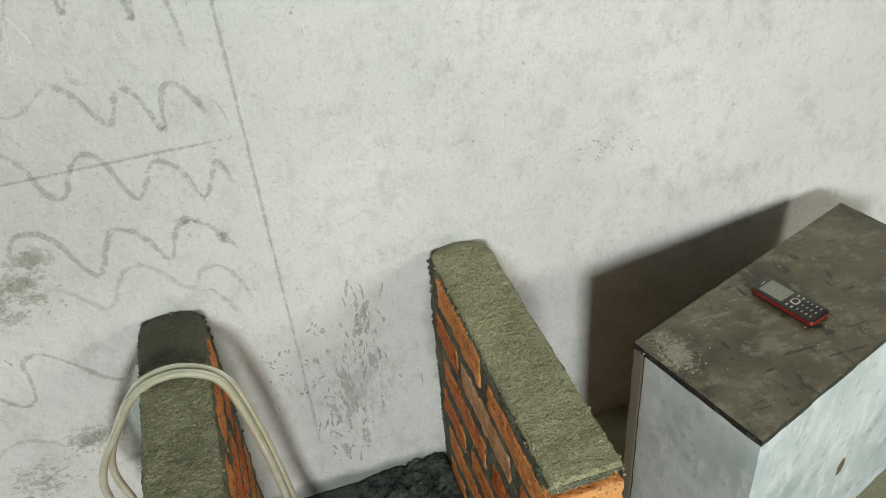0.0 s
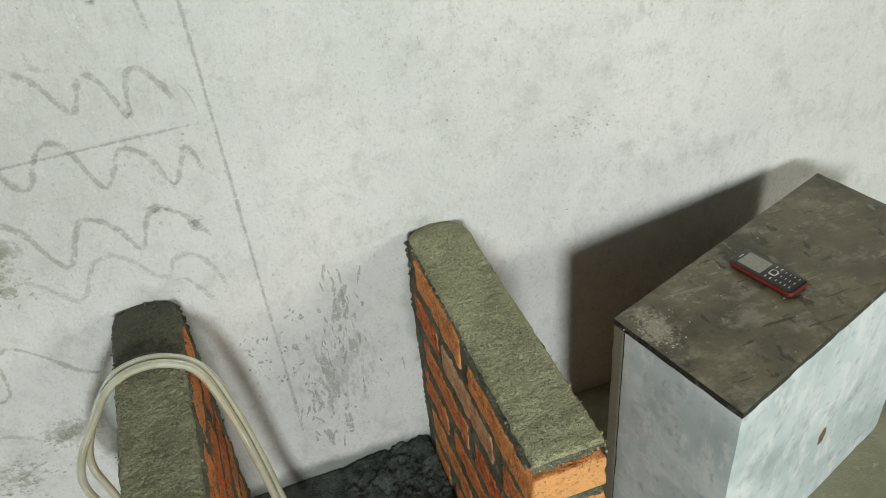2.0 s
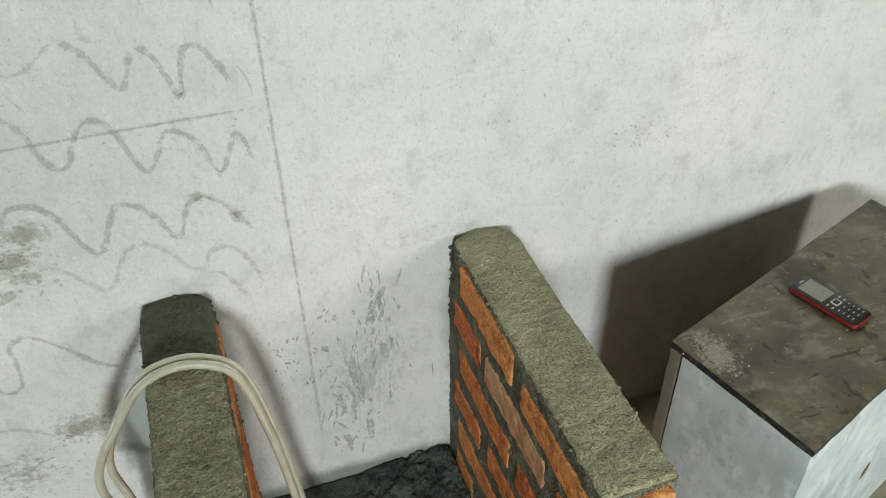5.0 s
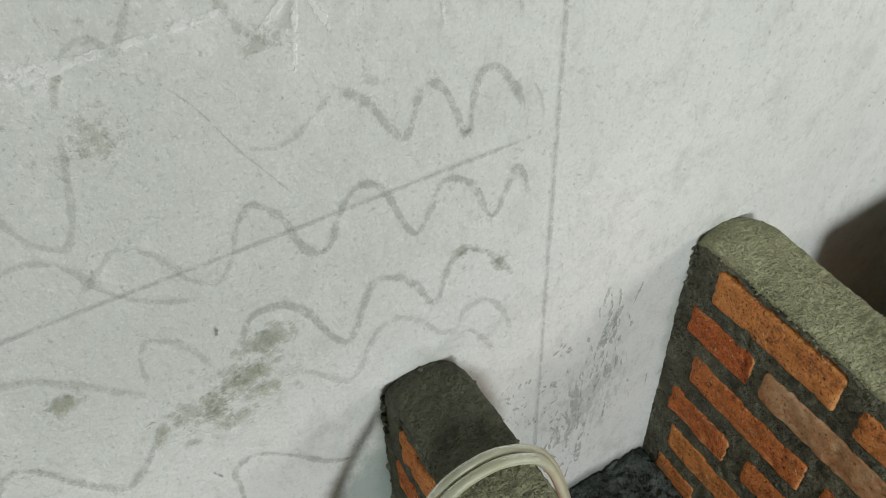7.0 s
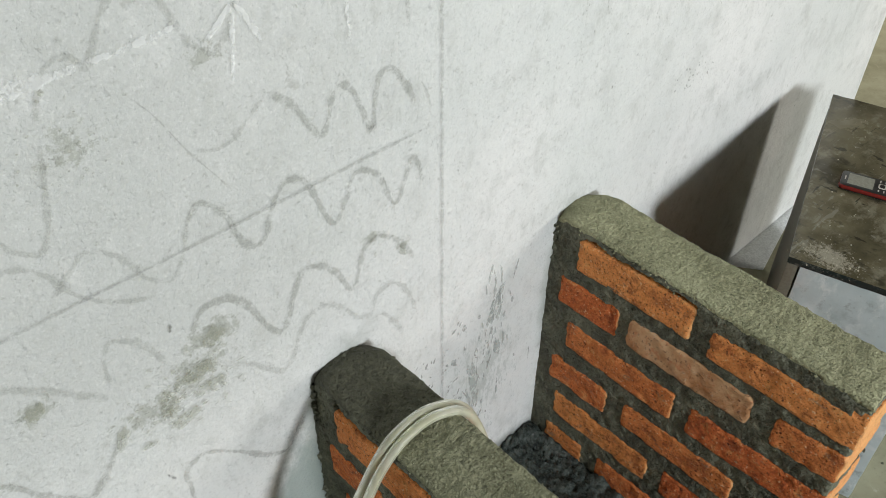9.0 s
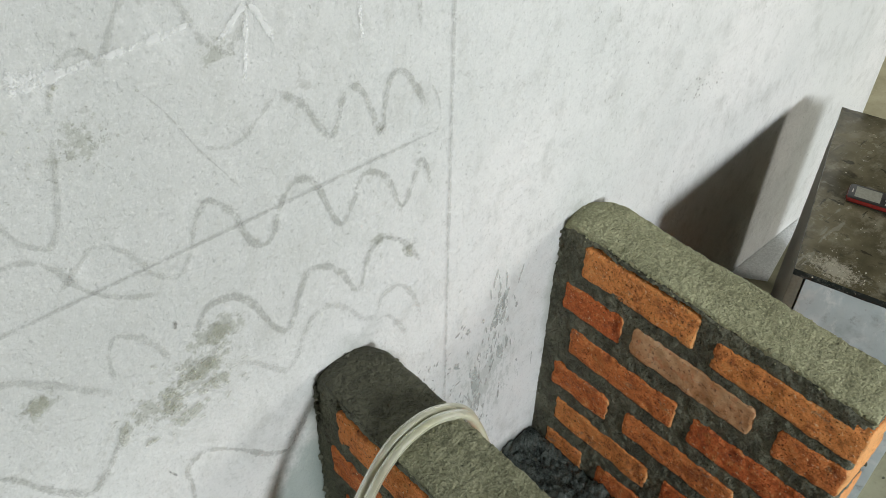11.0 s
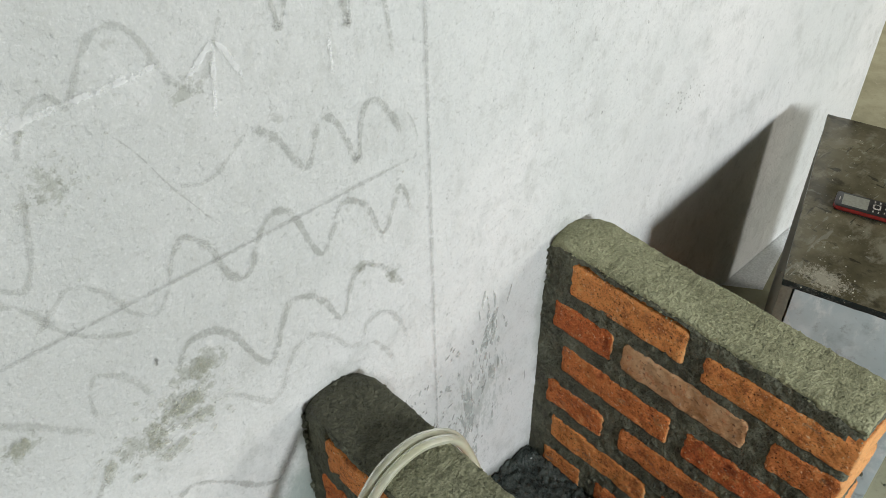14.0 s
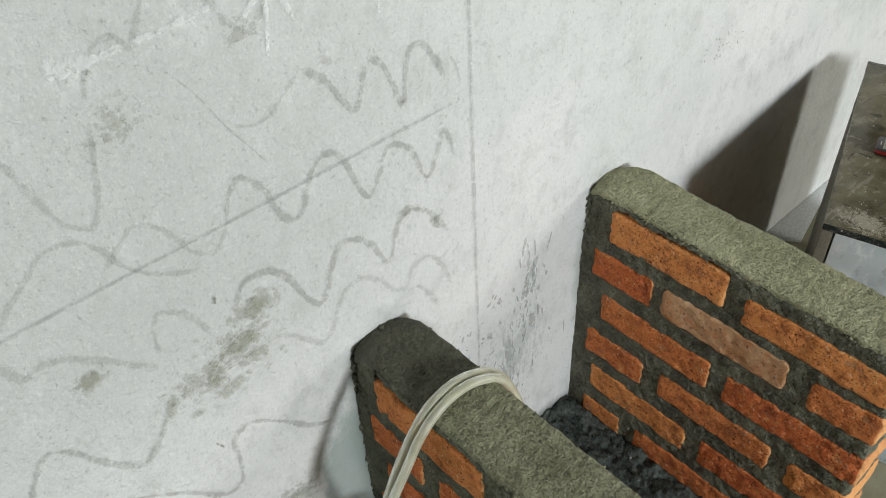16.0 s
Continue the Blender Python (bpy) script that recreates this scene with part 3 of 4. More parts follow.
    for ya, yb, za, zb, n in beds:
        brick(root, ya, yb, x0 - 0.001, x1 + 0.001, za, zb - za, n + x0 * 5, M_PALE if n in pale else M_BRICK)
    return root


STRETCH = ((1.146, 0.922), (0.88, 0.643))
HALVES = ((1.176, 1.052), (1.022, 0.792), (0.746, 0.645))
pier(0.287, 0.402, 0.64, (STRETCH, HALVES, ((1.146, 0.916), (0.877, 0.644)), ((1.173, 1.044), (0.998, 0.775), (0.735, 0.645)), ((1.153, 0.93), (0.89, 0.645)), ((1.165, 1.075), (1.03, 0.80), (0.76, 0.645))),
     M_MORTAR, "low orange brick pier with a rough cement cap", pale=(4,))
pier(-0.240, -0.125, 0.62, (((1.148, 0.935), (0.895, 0.665)), ((1.172, 1.06), (1.02, 0.80), (0.765, 0.625)), ((1.148, 0.93), (0.89, 0.66)), ((1.172, 1.05), (1.01, 0.79), (0.75, 0.625)), ((1.15, 0.93), (0.89, 0.66)), ((1.17, 1.06), (1.02, 0.80), (0.765, 0.625))),
     M_MORTAR_DARK, "low brick pier with dark cement cap under a hose")


# ---- mortar droppings on the floor between the piers ----
def droppings(x0, x1, y0, y1, cell):
    bm = bmesh.new()
    nx, ny = round((x1 - x0) / cell), round((y1 - y0) / cell)
    rows = []
    for j in range(ny + 1):
        line = []
        for i in range(nx + 1):
            x, y = x0 + (x1 - x0) * i / nx, y0 + (y1 - y0) * j / ny
            p = Vector((x, y, 0.3))
            rise = 0.004 + 0.008 * max(0.0, min(1.0, (x - 0.08) / 0.2)) + 0.006 * max(0.0, (y - 1.1) / 0.1)
            clod = abs(noise.noise(p * 22)) * 0.022 + abs(noise.noise(p * 60)) * 0.012 + noise.noise(p * 140) * 0.006
            clod *= 0.25 + 0.75 * max(0.0, min(1.0, (x - 0.02 + 0.12 * noise.noise(p * 6)) / 0.12))
            fade = max(0.0, min(1.0, (y - y0) / 0.12))
            line.append(bm.verts.new((x, y, 0.003 + (rise + clod) * fade)))
        rows.append(line)
    for a, b in zip(rows, rows[1:]):
        for i in range(nx):
            bm.faces.new((a[i], a[i + 1], b[i + 1], b[i]))
    edge = [e for e in bm.edges if e.is_boundary]
    for v in bmesh.ops.extrude_edge_only(bm, edges=edge)["geom"]:
        if isinstance(v, bmesh.types.BMVert):
            v.co.z = 0.0
    return bm


tagged(part("mortar_droppings", droppings(-0.122, 0.284, 0.45, WALL_Y - 0.002, 0.004), M_WET, smooth=True), "wet dark cement droppings heaped on the floor between piers", "rubble", kind="stuff")


def spill(corners, thick, cell=0.006):
    """A low uneven sheet over a three-cornered patch of floor, thin towards its rim."""
    a, b, c = [Vector((*p, 0)) for p in corners]
    n = round((b - c).length / cell)
    bm, rows = bmesh.new(), []
    for i in range(n + 1):
        row = []
        for j in range(n + 1 - i):
            u, v = i / n, j / n
            p = a * (1 - u - v) + b * u + c * v
            rim = min(1.0, 8 * min(v, 1 - u - v, u + 0.05))
            row.append(bm.verts.new((p.x, p.y, 0.002 + max(0.0, rim) * thick * (0.7 + 0.5 * noise.noise(p * 30) + 0.3 * noise.noise(p * 90)))))
        rows.append(row)
    for i in range(n):
        for j in range(n - i):
            bm.faces.new((rows[i][j], rows[i + 1][j], rows[i][j + 1]))
            if j < n - i - 1:
                bm.faces.new((rows[i + 1][j], rows[i + 1][j + 1], rows[i][j + 1]))
    return bm


# added white sheet: paints the bright strip of floor behind the block
tagged(part("lime_spill", spill(((1.06, WALL_Y - 0.001), (1.12, 1.122), (1.47, WALL_Y - 0.001)), 0.003), M_LIT_SHEET, smooth=True), "added pale sheet along the wall's foot, in place of light on the floor", "spill", kind="stuff")


# ---- stone block ----
def quad_shape(a, b, c, d, length, width):
    """Lays a length x width plan onto the four corners a b c d."""
    a, b, c, d = [Vector((*p, 0)) for p in (a, b, c, d)]

    def at(p):
        u, v = p.x / length, p.y / width
        q = a * (1 - u) * (1 - v) + b * u * (1 - v) + c * u * v + d * (1 - u) * v
        return Vector((q.x, q.y, p.z))
    return at


block = tagged(new("stone_block"), "cement-faced block with a dusty dark polished stone top", "stone block")
plan = quad_shape((0.626, 0.642), (1.205, 0.852), (1.145, 1.089), (0.566, 0.879), 0.616, 0.245)
part("body", rough_block((0, 0, 0), (0.616, 0.245, 0.520), 0.012, 0.004, 0.0012, 12, 2.0, 0.0, 0.003, plan), M_SIDE, block, "grey trowelled cement sides", smooth=True, crease=24)
top_plan = quad_shape((0.626, 0.642), (1.205, 0.852), (1.137, 1.111), (0.557, 0.900), 0.616, 0.267)
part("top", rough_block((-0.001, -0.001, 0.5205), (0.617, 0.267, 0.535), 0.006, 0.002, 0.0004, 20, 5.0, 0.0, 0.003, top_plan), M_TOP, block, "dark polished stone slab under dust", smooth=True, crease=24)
back_plan = quad_shape((0.5655, 0.8795), (1.1445, 1.0895), (1.137, 1.111), (0.557, 0.900), 0.616, 0.022)
part("back_slab", rough_block((-0.001, 0.0015, 0), (0.616, 0.021, 0.520), 0.008, 0.002, 0.0005, 20, 8.0, 0.0, 0.004, back_plan), M_STONE_DARK, block, "thin dark stone slab set behind", smooth=True, crease=24)


# ---- phone ----
def phone():
    root = tagged(new("mobile_phone"), "red and black keypad mobile phone lying on the stone", "phone")
    length, w = 0.127, 0.053

    def pill(x0, x1, y0, y1, z0, z1, r, seg=4):
        bm = slab(x0, x1, y0, y1, z0, z1)
        bmesh.ops.bevel(bm, geom=[e for e in bm.edges if abs(e.verts[0].co.z - e.verts[1].co.z) > 1e-6], offset=r, segments=seg, affect="EDGES")
        return bm

    def shell(half_x, half_y, r, rings, seg=6):
        """A closed body of rounded-rectangle rings, each (z, inset)."""
        bm, made = bmesh.new(), []
        for z, inset in rings:
            ring, q = [], max(r - inset, 0.001)
            for k in range(4):
                cx, cy = (half_x - inset - q) * (1, -1, -1, 1)[k], (half_y - inset - q) * (1, 1, -1, -1)[k]
                for i in range(seg + 1):
                    a = math.pi / 2 * (k + i / seg)
                    ring.append(bm.verts.new((cx + q * math.cos(a), cy + q * math.sin(a), z)))
            made.append(ring)
        for lo, hi in zip(made, made[1:]):
            for i in range(len(lo)):
                j = (i + 1) % len(lo)
                bm.faces.new((lo[i], lo[j], hi[j], hi[i]))
        bm.faces.new(made[0][::-1])
        bm.faces.new(made[-1])
        return bm

    # black lower body, which also paints the dark reflection under the red rim
    part("back_cover", shell(w / 2, length / 2, 0.009, ((0.0, 0.004), (0.002, 0.0015), (0.0045, 0.0005))), M_BLACK, root, "black back", smooth=True, crease=40)
    part("case", shell(w / 2, length / 2, 0.009, ((0.0044, 0.0008), (0.006, 0.0), (0.010, 0.0), (0.0122, 0.0012))), M_RED, root, "glossy red plastic rim", smooth=True, crease=40)
    part("face_plate", shell(w / 2 - 0.001, length / 2 - 0.001, 0.008, ((0.0115, 0.0), (0.0135, 0.0005), (0.0143, 0.002))), M_BLACK, root, "glossy black front", smooth=True, crease=40)
    part("screen", pill(-0.0185, 0.0185, 0.004, 0.050, 0.0141, 0.0148, 0.001, 1), M_SCREEN, root, "pale grey unlit display")
    part("earpiece", pill(-0.006, 0.006, 0.054, 0.056, 0.0141, 0.0147, 0.0008, 1), M_KEY, root)
    nav = pill(-0.008, 0.008, -0.018, -0.004, 0.0141, 0.0152, 0.002, 2)
    part("navigation_key", nav, M_KEY, root, "square metal-rimmed navigation key")
    part("navigation_centre", pill(-0.0055, 0.0055, -0.0155, -0.0065, 0.0150, 0.0157, 0.0015, 2), M_BLACK, root)
    for x, y in ((-0.0165, -0.006), (0.0165, -0.006), (-0.0165, -0.0155), (0.0165, -0.0155)):
        part("side_key", pill(x - 0.003, x + 0.003, y - 0.0012, y + 0.0012, 0.0141, 0.0149, 0.0006, 1), M_KEY, root)
    for r in range(4):
        for c in range(3):
            x, y = (c - 1) * 0.0145, -0.0255 - r * 0.0085
            key = part("key", pill(x - 0.0062, x + 0.0062, y - 0.0033, y + 0.0033, 0.0141, 0.0150, 0.0012, 1), M_BLACK, root)
            part("key_print", pill(x - 0.0026, x + 0.0026, y - 0.0007, y + 0.0007, 0.0149, 0.0153, 0.0003, 1), M_KEY, key, "pale printed mark")
    return root


handset = phone()
handset.matrix_world = pose(0.846, 0.883, 0.5357, 0, 0, 17.2)

# ---- hose ----
loop = [(-0.02, 0.92, 0.03), (-0.032, 0.975, 0.05), (-0.054, 0.995, 0.18), (-0.069, 0.995, 0.35), (-0.086, 1.0, 0.48), (-0.112, 1.017, 0.577), (-0.160, 1.028, 0.608), (-0.215, 1.03, 0.607), (-0.256, 1.03, 0.578),
        (-0.285, 1.03, 0.535), (-0.328, 1.03, 0.465), (-0.346, 1.03, 0.40), (-0.332, 1.03, 0.335), (-0.29, 1.03, 0.31), (-0.264, 1.02, 0.28), (-0.262, 0.99, 0.15), (-0.28, 0.93, 0.02),
        (-0.34, 0.88, 0.008), (-0.42, 0.93, 0.008), (-0.40, 1.02, 0.014), (-0.335, 1.035, 0.12), (-0.312, 1.04, 0.30), (-0.326, 1.045, 0.42), (-0.302, 1.044, 0.50), (-0.258, 1.0435, 0.574), (-0.218, 1.0435, 0.607), (-0.160, 1.042, 0.608),
        (-0.106, 1.031, 0.572), (-0.077, 1.014, 0.472), (-0.060, 1.010, 0.34), (-0.044, 1.011, 0.18), (-0.010, 1.01, 0.05), (0.02, 0.94, 0.03)]
hose = tagged(new("water_hose"), "milky clear plastic hose looped over the brick pier", "hose")
part("strand", tube(loop[:19], 0.0069), M_HOSE, hose, smooth=True)
part("strand", tube(loop[18:], 0.0069), M_HOSE, hose, smooth=True)

# ---- marks on the wall ----
def draw(name, points, width, material, label):
    draw.count += 1
    part(name, stroke(points, width, draw.count, proud=0.0026 + 0.00002 * draw.count), material, wall, label)


draw.count = 0
GREY = "grey cement scribble"
draw("scribble", [(-0.236, 1.041), (-0.211, 1.02), (-0.191, 0.985), (-0.175, 0.962), (-0.163, 0.98), (-0.156, 1.004), (-0.142, 1.015), (-0.126, 0.999), (-0.113, 0.966), (-0.101, 0.937), (-0.095, 0.974),
                  (-0.088, 1.002), (-0.071, 1.009), (-0.054, 0.992), (-0.038, 0.961), (-0.034, 0.948)], 0.009, M_GREY_MARK, GREY)
draw("scribble", [(-0.329, 1.013), (-0.305, 1.003), (-0.281, 1.007), (-0.26, 1.024), (-0.243, 1.037)], 0.005, M_FAINT_MARK, GREY)
draw("scribble", [(-0.025, 0.98), (-0.01, 0.95), (-0.005, 0.918)], 0.003, M_FAINT_MARK, GREY)
draw("scribble", [(-0.364, 0.901), (-0.353, 0.934), (-0.338, 0.949), (-0.323, 0.94), (-0.308, 0.916), (-0.3, 0.886), (-0.283, 0.859), (-0.266, 0.866), (-0.252, 0.9), (-0.233, 0.922), (-0.213, 0.921), (-0.197, 0.898),
                  (-0.186, 0.862), (-0.169, 0.83), (-0.152, 0.852), (-0.135, 0.887), (-0.113, 0.884), (-0.092, 0.86), (-0.081, 0.826), (-0.068, 0.81), (-0.051, 0.843), (-0.039, 0.869), (-0.027, 0.849), (-0.022, 0.82)], 0.0085, M_GREY_MARK, GREY)
draw("scribble", [(-0.506, 0.917), (-0.474, 0.945), (-0.463, 0.955), (-0.445, 0.948), (-0.427, 0.926), (-0.414, 0.897), (-0.399, 0.88), (-0.38, 0.875), (-0.364, 0.901)], 0.006, M_FAINT_MARK, GREY)
draw("scribble", [(-0.38, 0.779), (-0.371, 0.801), (-0.354, 0.812), (-0.325, 0.804), (-0.304, 0.776), (-0.29, 0.741), (-0.271, 0.709), (-0.257, 0.716), (-0.241, 0.756), (-0.224, 0.784), (-0.198, 0.777), (-0.175, 0.751),
                  (-0.156, 0.71), (-0.144, 0.715), (-0.129, 0.757), (-0.11, 0.773), (-0.082, 0.759), (-0.063, 0.737), (-0.039, 0.695)], 0.0095, M_GREY_MARK, GREY)
draw("scribble", [(-0.34, 0.701), (-0.315, 0.681), (-0.279, 0.64), (-0.259, 0.647), (-0.242, 0.684), (-0.227, 0.705), (-0.195, 0.705), (-0.169, 0.682), (-0.148, 0.649), (-0.124, 0.64), (-0.11, 0.67), (-0.079, 0.671),
                  (-0.054, 0.637), (-0.035, 0.576)], 0.009, M_FAINT_MARK, GREY)
draw("scribble", [(-0.125, 0.629), (-0.099, 0.622), (-0.075, 0.58), (-0.071, 0.558)], 0.007, M_FAINT_MARK, GREY)
draw("scribble", [(-0.59, 0.59), (-0.567, 0.576), (-0.516, 0.531), (-0.47, 0.476), (-0.442, 0.482), (-0.436, 0.53), (-0.436, 0.567), (-0.414, 0.580), (-0.394, 0.571), (-0.361, 0.540), (-0.322, 0.494), (-0.29, 0.479), (-0.267, 0.508), (-0.252, 0.535)], 0.008, M_GREY_MARK, GREY)
draw("scribble", [(-0.549, 0.361), (-0.525, 0.387), (-0.489, 0.393), (-0.455, 0.376), (-0.424, 0.346)], 0.008, M_FAINT_MARK, GREY)
draw("scribble", [(-0.62, 0.14), (-0.573, 0.106), (-0.524, 0.091), (-0.487, 0.063)], 0.008, M_FAINT_MARK, GREY)
draw("scribble", [(-0.61, 0.915), (-0.597, 0.931), (-0.572, 0.953), (-0.548, 0.973), (-0.521, 0.971), (-0.499, 0.95), (-0.485, 0.921), (-0.468, 0.898), (-0.438, 0.876), (-0.404, 0.860)], 0.006, M_FAINT_MARK, GREY)
draw("scribble", [(-0.46, 1.099), (-0.452, 1.123), (-0.439, 1.145), (-0.418, 1.149), (-0.406, 1.132), (-0.395, 1.15), (-0.38, 1.176), (-0.363, 1.19), (-0.345, 1.189), (-0.329, 1.171), (-0.319, 1.146), (-0.308, 1.122),
                  (-0.291, 1.106), (-0.277, 1.11), (-0.263, 1.135), (-0.241, 1.178)], 0.007, M_FAINT_MARK, GREY)
draw("scribble", [(-0.2, 1.20), (-0.192, 1.169), (-0.188, 1.154), (-0.184, 1.135), (-0.172, 1.165), (-0.15, 1.19), (-0.12, 1.17), (-0.104, 1.143), (-0.099, 1.11), (-0.09, 1.15), (-0.07, 1.17), (-0.049, 1.127), (-0.042, 1.085), (-0.04, 1.053)], 0.008, M_GREY_MARK, GREY)
draw("scribble", [(-0.481, 0.776), (-0.48, 0.808), (-0.47, 0.834), (-0.451, 0.825), (-0.431, 0.799), (-0.417, 0.76)], 0.008, M_FAINT_MARK, GREY)
draw("scribble", [(-0.65, 0.88), (-0.627, 0.871), (-0.614, 0.845), (-0.6, 0.851), (-0.573, 0.844), (-0.543, 0.818), (-0.514, 0.787), (-0.482, 0.755)], 0.010, M_FAINT_MARK, GREY)
draw("scribble", [(-0.55, 1.09), (-0.54, 1.062), (-0.532, 1.03), (-0.52, 0.996), (-0.506, 0.981), (-0.493, 0.976), (-0.48, 1.003), (-0.472, 1.038), (-0.461, 1.09)], 0.007, M_FAINT_MARK, GREY)
draw("scribble", [(-0.68, 0.66), (-0.664, 0.691), (-0.646, 0.721), (-0.629, 0.733), (-0.608, 0.715), (-0.59, 0.681), (-0.565, 0.645), (-0.543, 0.629), (-0.516, 0.658), (-0.494, 0.692)], 0.008, M_GREY_MARK, GREY)
draw("scribble", [(-0.378, 1.094), (-0.358, 1.064), (-0.335, 1.016), (-0.312, 0.976), (-0.289, 0.937)], 0.0022, M_FAINT_MARK, GREY)
draw("pencil_line", [(0.012, 0.903), (-0.2, 0.902), (-0.45, 0.902), (-0.75, 0.902)], 0.0048, M_LINE, "level pencil line")
draw("pencil_line", [(0.012, 1.6), (0.012, 1.2), (0.014, 0.9), (0.016, 0.6), (0.018, 0.38), (0.019, 0.12)], 0.0055, M_LINE, "plumb pencil line")
CH = "white chalk stroke"
for pts, w in (([(-0.485, 1.135), (-0.461, 1.136), (-0.437, 1.136), (-0.407, 1.137)], 0.011), ([(-0.41, 1.137), (-0.36, 1.139), (-0.314, 1.143)], 0.008), ([(-0.294, 1.117), (-0.275, 1.133), (-0.258, 1.148)], 0.007),
               ([(-0.258, 1.148), (-0.246, 1.126), (-0.233, 1.098)], 0.006), ([(-0.259, 1.145), (-0.266, 1.106), (-0.272, 1.065)], 0.006), ([(-0.127, 1.113), (-0.126, 1.087), (-0.124, 1.061)], 0.005),
               ([(-0.480, 1.152), (-0.478, 1.14), (-0.477, 1.125)], 0.011)):
    draw("chalk_stroke", pts, w, M_CHALK, CH)
for (xa, za), (xb, zb) in (((-0.459, 0.586), (-0.45, 0.568)), ((-0.401, 0.816), (-0.404, 0.802)), ((-0.515, 0.284), (-0.506, 0.266)),
                           ((-0.568, 0.19), (-0.545, 0.172)), ((-0.49, 0.27), (-0.478, 0.262)), ((-0.477, 0.097), (-0.462, 0.09))):
    draw("nick", [(xa, za), ((xa + xb) / 2, (za + zb) / 2), (xb, zb)], 0.0035, M_NICK, "small dark nick")


def flecks(spots, proud, seed):
    """Worn or splashed patches on the wall: thin uneven shapes, each (x, z, half width, half height, turn)."""
    bm = bmesh.new()
    cover = bm.verts.layers.float.new("cover")
    for n, (x, z, w, h, turn) in enumerate(spots):
        y = WALL_Y - proud - n * 0.00001
        hub = bm.verts.new((x, y, z))
        hub[cover] = 1.0
        rings = []
        for far, c in ((0.72, 1.0), (1.0, 0.15)):
            ring = []
            for i in range(16):
                a = 2 * math.pi * i / 16
                wob = far * (1 + 0.45 * noise.noise(Vector((math.cos(a) * 1.6, math.sin(a) * 1.6, n * 3.7 + seed))) + 0.25 * noise.noise(Vector((math.cos(a) * 4, math.sin(a) * 4, n * 1.3 + seed))))
                u, v = w * wob * math.cos(a), h * wob * math.sin(a)
                vert = bm.verts.new((x + u * math.cos(turn) - v * math.sin(turn), y, z + u * math.sin(turn) + v * math.cos(turn)))
                vert[cover] = c
                ring.append(vert)
            rings.append(ring)
        for i in range(16):
            j = (i + 1) % 16
            bm.faces.new((hub, rings[0][j], rings[0][i]))
            bm.faces.new((rings[0][i], rings[0][j], rings[1][j], rings[1][i]))
    return bm


rng = random.Random(21)
worn = [(0.095, 0.322, 0.011, 0.055, 0.05), (0.098, 0.249, 0.013, 0.045, -0.35), (0.117, 0.145, 0.011, 0.042, 0.1), (0.157, 0.36, 0.011, 0.030, 0.2), (0.072, 0.123, 0.007, 0.035, 0.05),
        (0.150, 0.49, 0.011, 0.035, -0.5), (0.135, 0.45, 0.009, 0.028, -0.4), (0.070, 0.468, 0.006, 0.009, 0), (0.046, 0.40, 0.007, 0.012, 0.2), (0.252, 0.27, 0.0014, 0.02, 0.02), (0.163, 0.24, 0.003, 0.03, 0.0)]
for n in range(105):
    u = rng.random()
    x, z = 0.165 - 0.12 * u + rng.gauss(0, 0.024), 0.50 - 0.34 * u + rng.gauss(0, 0.045)
    h = rng.uniform(0.004, 0.022)
    worn.append((x, max(z, 0.09), rng.uniform(0.0014, 0.0046), h, rng.gauss(0.0, 0.25)))
for n in range(50):
    worn.append((rng.uniform(-0.06, 0.06), rng.uniform(0.30, 0.50), rng.uniform(0.001, 0.0035), rng.uniform(0.002, 0.007), rng.gauss(0, 0.6)))
tagged(part("worn_patch", flecks(worn, 0.0006, 3), M_FLECK, wall, "grey plaster showing through worn whitewash"), kind="stuff")
splash = [(-0.355, 0.764, 0.022, 0.017, 0.1), (-0.56, 0.797, 0.012, 0.016, -0.4), (-0.376, 0.691, 0.026, 0.015, 0.1), (-0.416, 0.662, 0.026, 0.014, 0.2), (-0.492, 0.69, 0.010, 0.026, -0.5), (-0.463, 0.653, 0.013, 0.004, 0),
          (-0.395, 0.722, 0.040, 0.016, 0.05), (-0.43, 0.70, 0.016, 0.032, 0.1), (-0.385, 0.358, 0.035, 0.018, 0.3), (-0.062, 0.722, 0.006, 0.010, 0.6), (-0.11, 0.745, 0.005, 0.005, 0)]
for n in range(120):
    splash.append((-0.405 + rng.gauss(0, 0.036), 0.700 + rng.gauss(0, 0.026), rng.uniform(0.0015, 0.007), rng.uniform(0.001, 0.0035), rng.gauss(0.1, 0.4)))
for n in range(34):
    splash.append((-0.52 + rng.gauss(0, 0.05), 0.23 + rng.gauss(0, 0.06), rng.uniform(0.003, 0.011), rng.uniform(0.0015, 0.004), rng.gauss(-0.1, 0.25)))
for n in range(40):
    splash.append((-0.45 + rng.gauss(0, 0.03), 1.065 + rng.gauss(0, 0.025), rng.uniform(0.001, 0.0032), rng.uniform(0.001, 0.0025), rng.gauss(0, 0.6)))
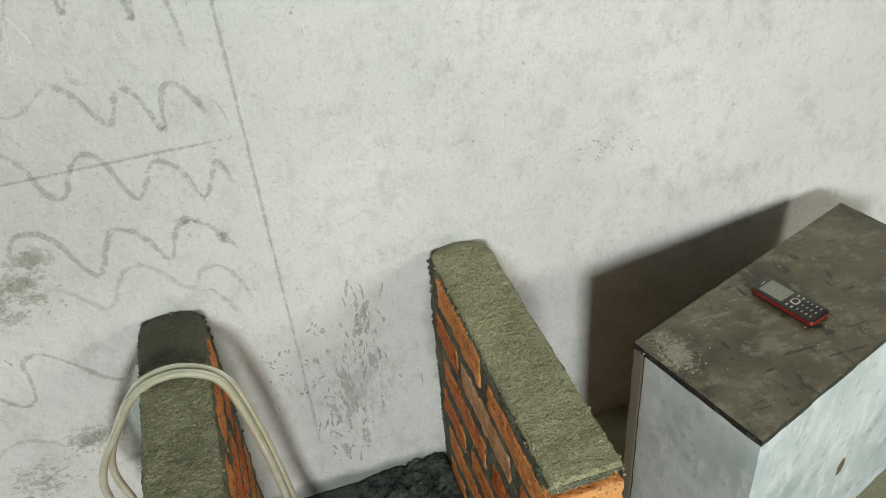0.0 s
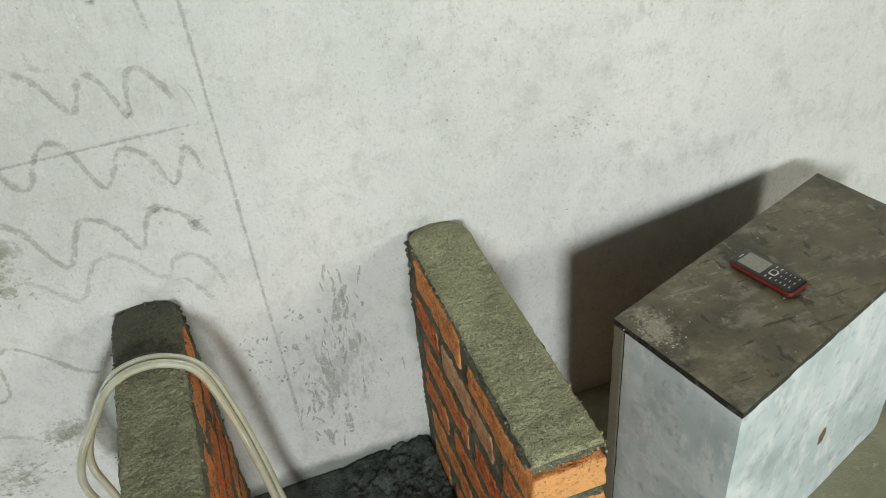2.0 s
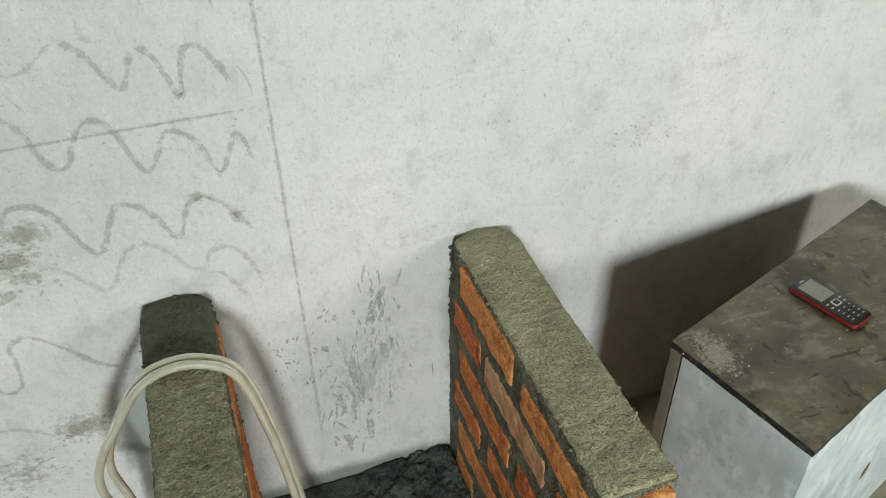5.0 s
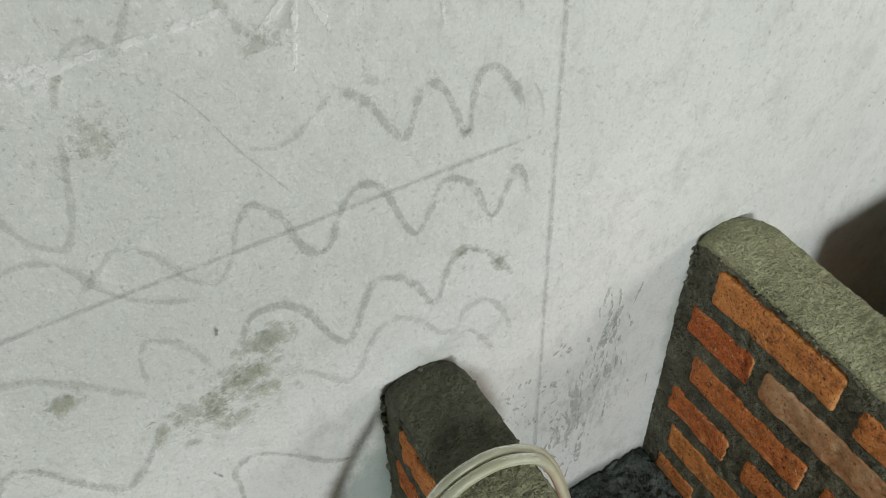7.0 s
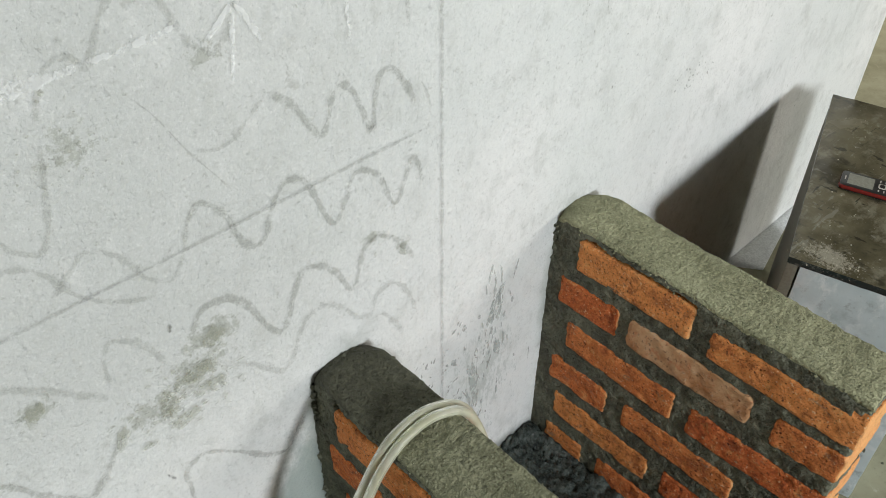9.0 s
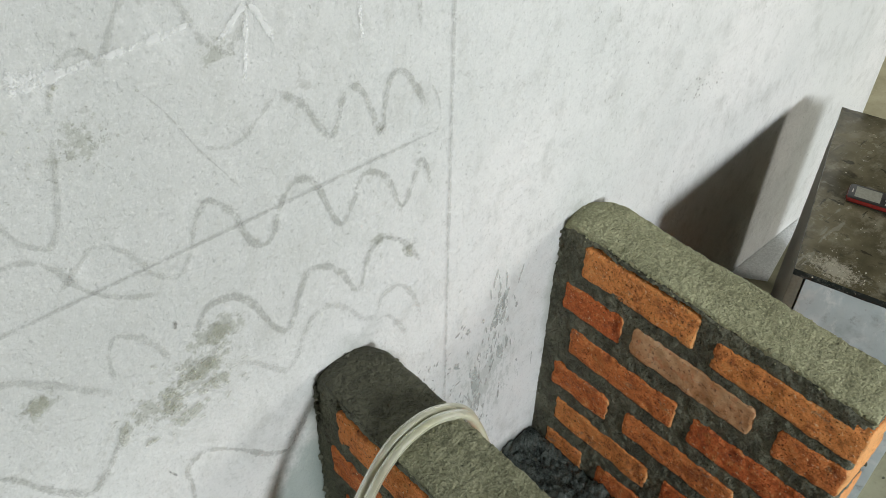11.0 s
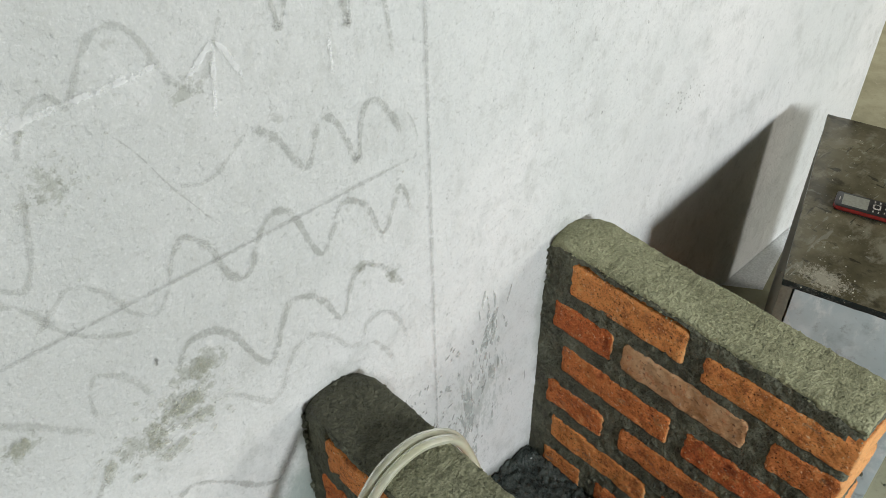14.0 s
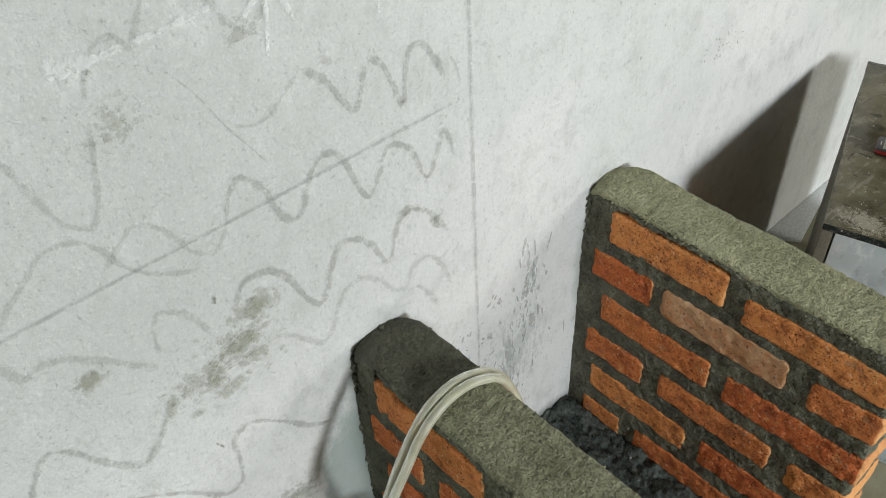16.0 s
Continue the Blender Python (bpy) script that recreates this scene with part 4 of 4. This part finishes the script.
for n in range(50):
    splash.append((rng.uniform(-0.7, 1.5), rng.uniform(0.35, 1.3), rng.uniform(0.0008, 0.0032), rng.uniform(0.001, 0.004), rng.gauss(0, 0.8)))
for n in range(26):
    splash.append((0.66 + rng.gauss(0, 0.03), 0.755 - rng.random() * 0.05, rng.uniform(0.002, 0.006), rng.uniform(0.001, 0.003), -0.7))
tagged(part("cement_splash", flecks(splash, 0.0038, 40), M_SPLASH, wall, "dried olive-grey cement splashes"), kind="stuff")


# ---- grit ----
def grit(count, spot_at, low, high, z):
    """Loose crumbs, each a small uneven lump."""
    rng = random.Random(7)
    bm = bmesh.new()
    for n in range(count):
        x, y = spot_at(rng)
        r = low + (high - low) * rng.random() ** 3
        made = bmesh.ops.create_icosphere(bm, subdivisions=1, radius=r, matrix=pose(x, y, z + r * 0.55, rng.random() * 360, rng.random() * 360, 0))
        for v in made["verts"]:
            v.co += Vector((rng.uniform(-1, 1), rng.uniform(-1, 1), rng.uniform(-0.6, 0.6))) * r * 0.3
    return bm


def on_block(rng):
    if rng.random() < 0.6:
        return 0.600 + rng.gauss(0, 0.018), 0.845 + rng.gauss(0, 0.030)
    u, v = rng.uniform(0.05, 0.95), rng.uniform(0.05, 0.95)
    return 0.626 + 0.579 * u - 0.065 * v, 0.642 + 0.21 * u + 0.235 * v


def by_block(rng):
    return rng.uniform(0.75, 1.6), rng.uniform(0.35, 0.72)


tagged(part("sand_grains", grit(260, on_block, 0.0004, 0.0016, 0.535), M_GRIT), "pale sand and cement crumbs scattered on the stone", "grit", kind="stuff")
tagged(part("floor_rubble", grit(160, by_block, 0.001, 0.009, 0.0), M_JOINT), "small cement crumbs scattered on the concrete floor", "rubble", kind="stuff")

# ---- set each built-up thing's origin at its base ----
for root, base in [(o, Vector((sum(Vector(c)[0] for c in o.children[0].bound_box) / 8, sum(Vector(c)[1] for c in o.children[0].bound_box) / 8, 0)))
                   for o in list(scene.objects) if o.type == "EMPTY" and o.name.split(".")[0] in ("brick_pier", "stone_block", "water_hose")]:
    root.location = base
    for child in root.children:
        child.location = -base
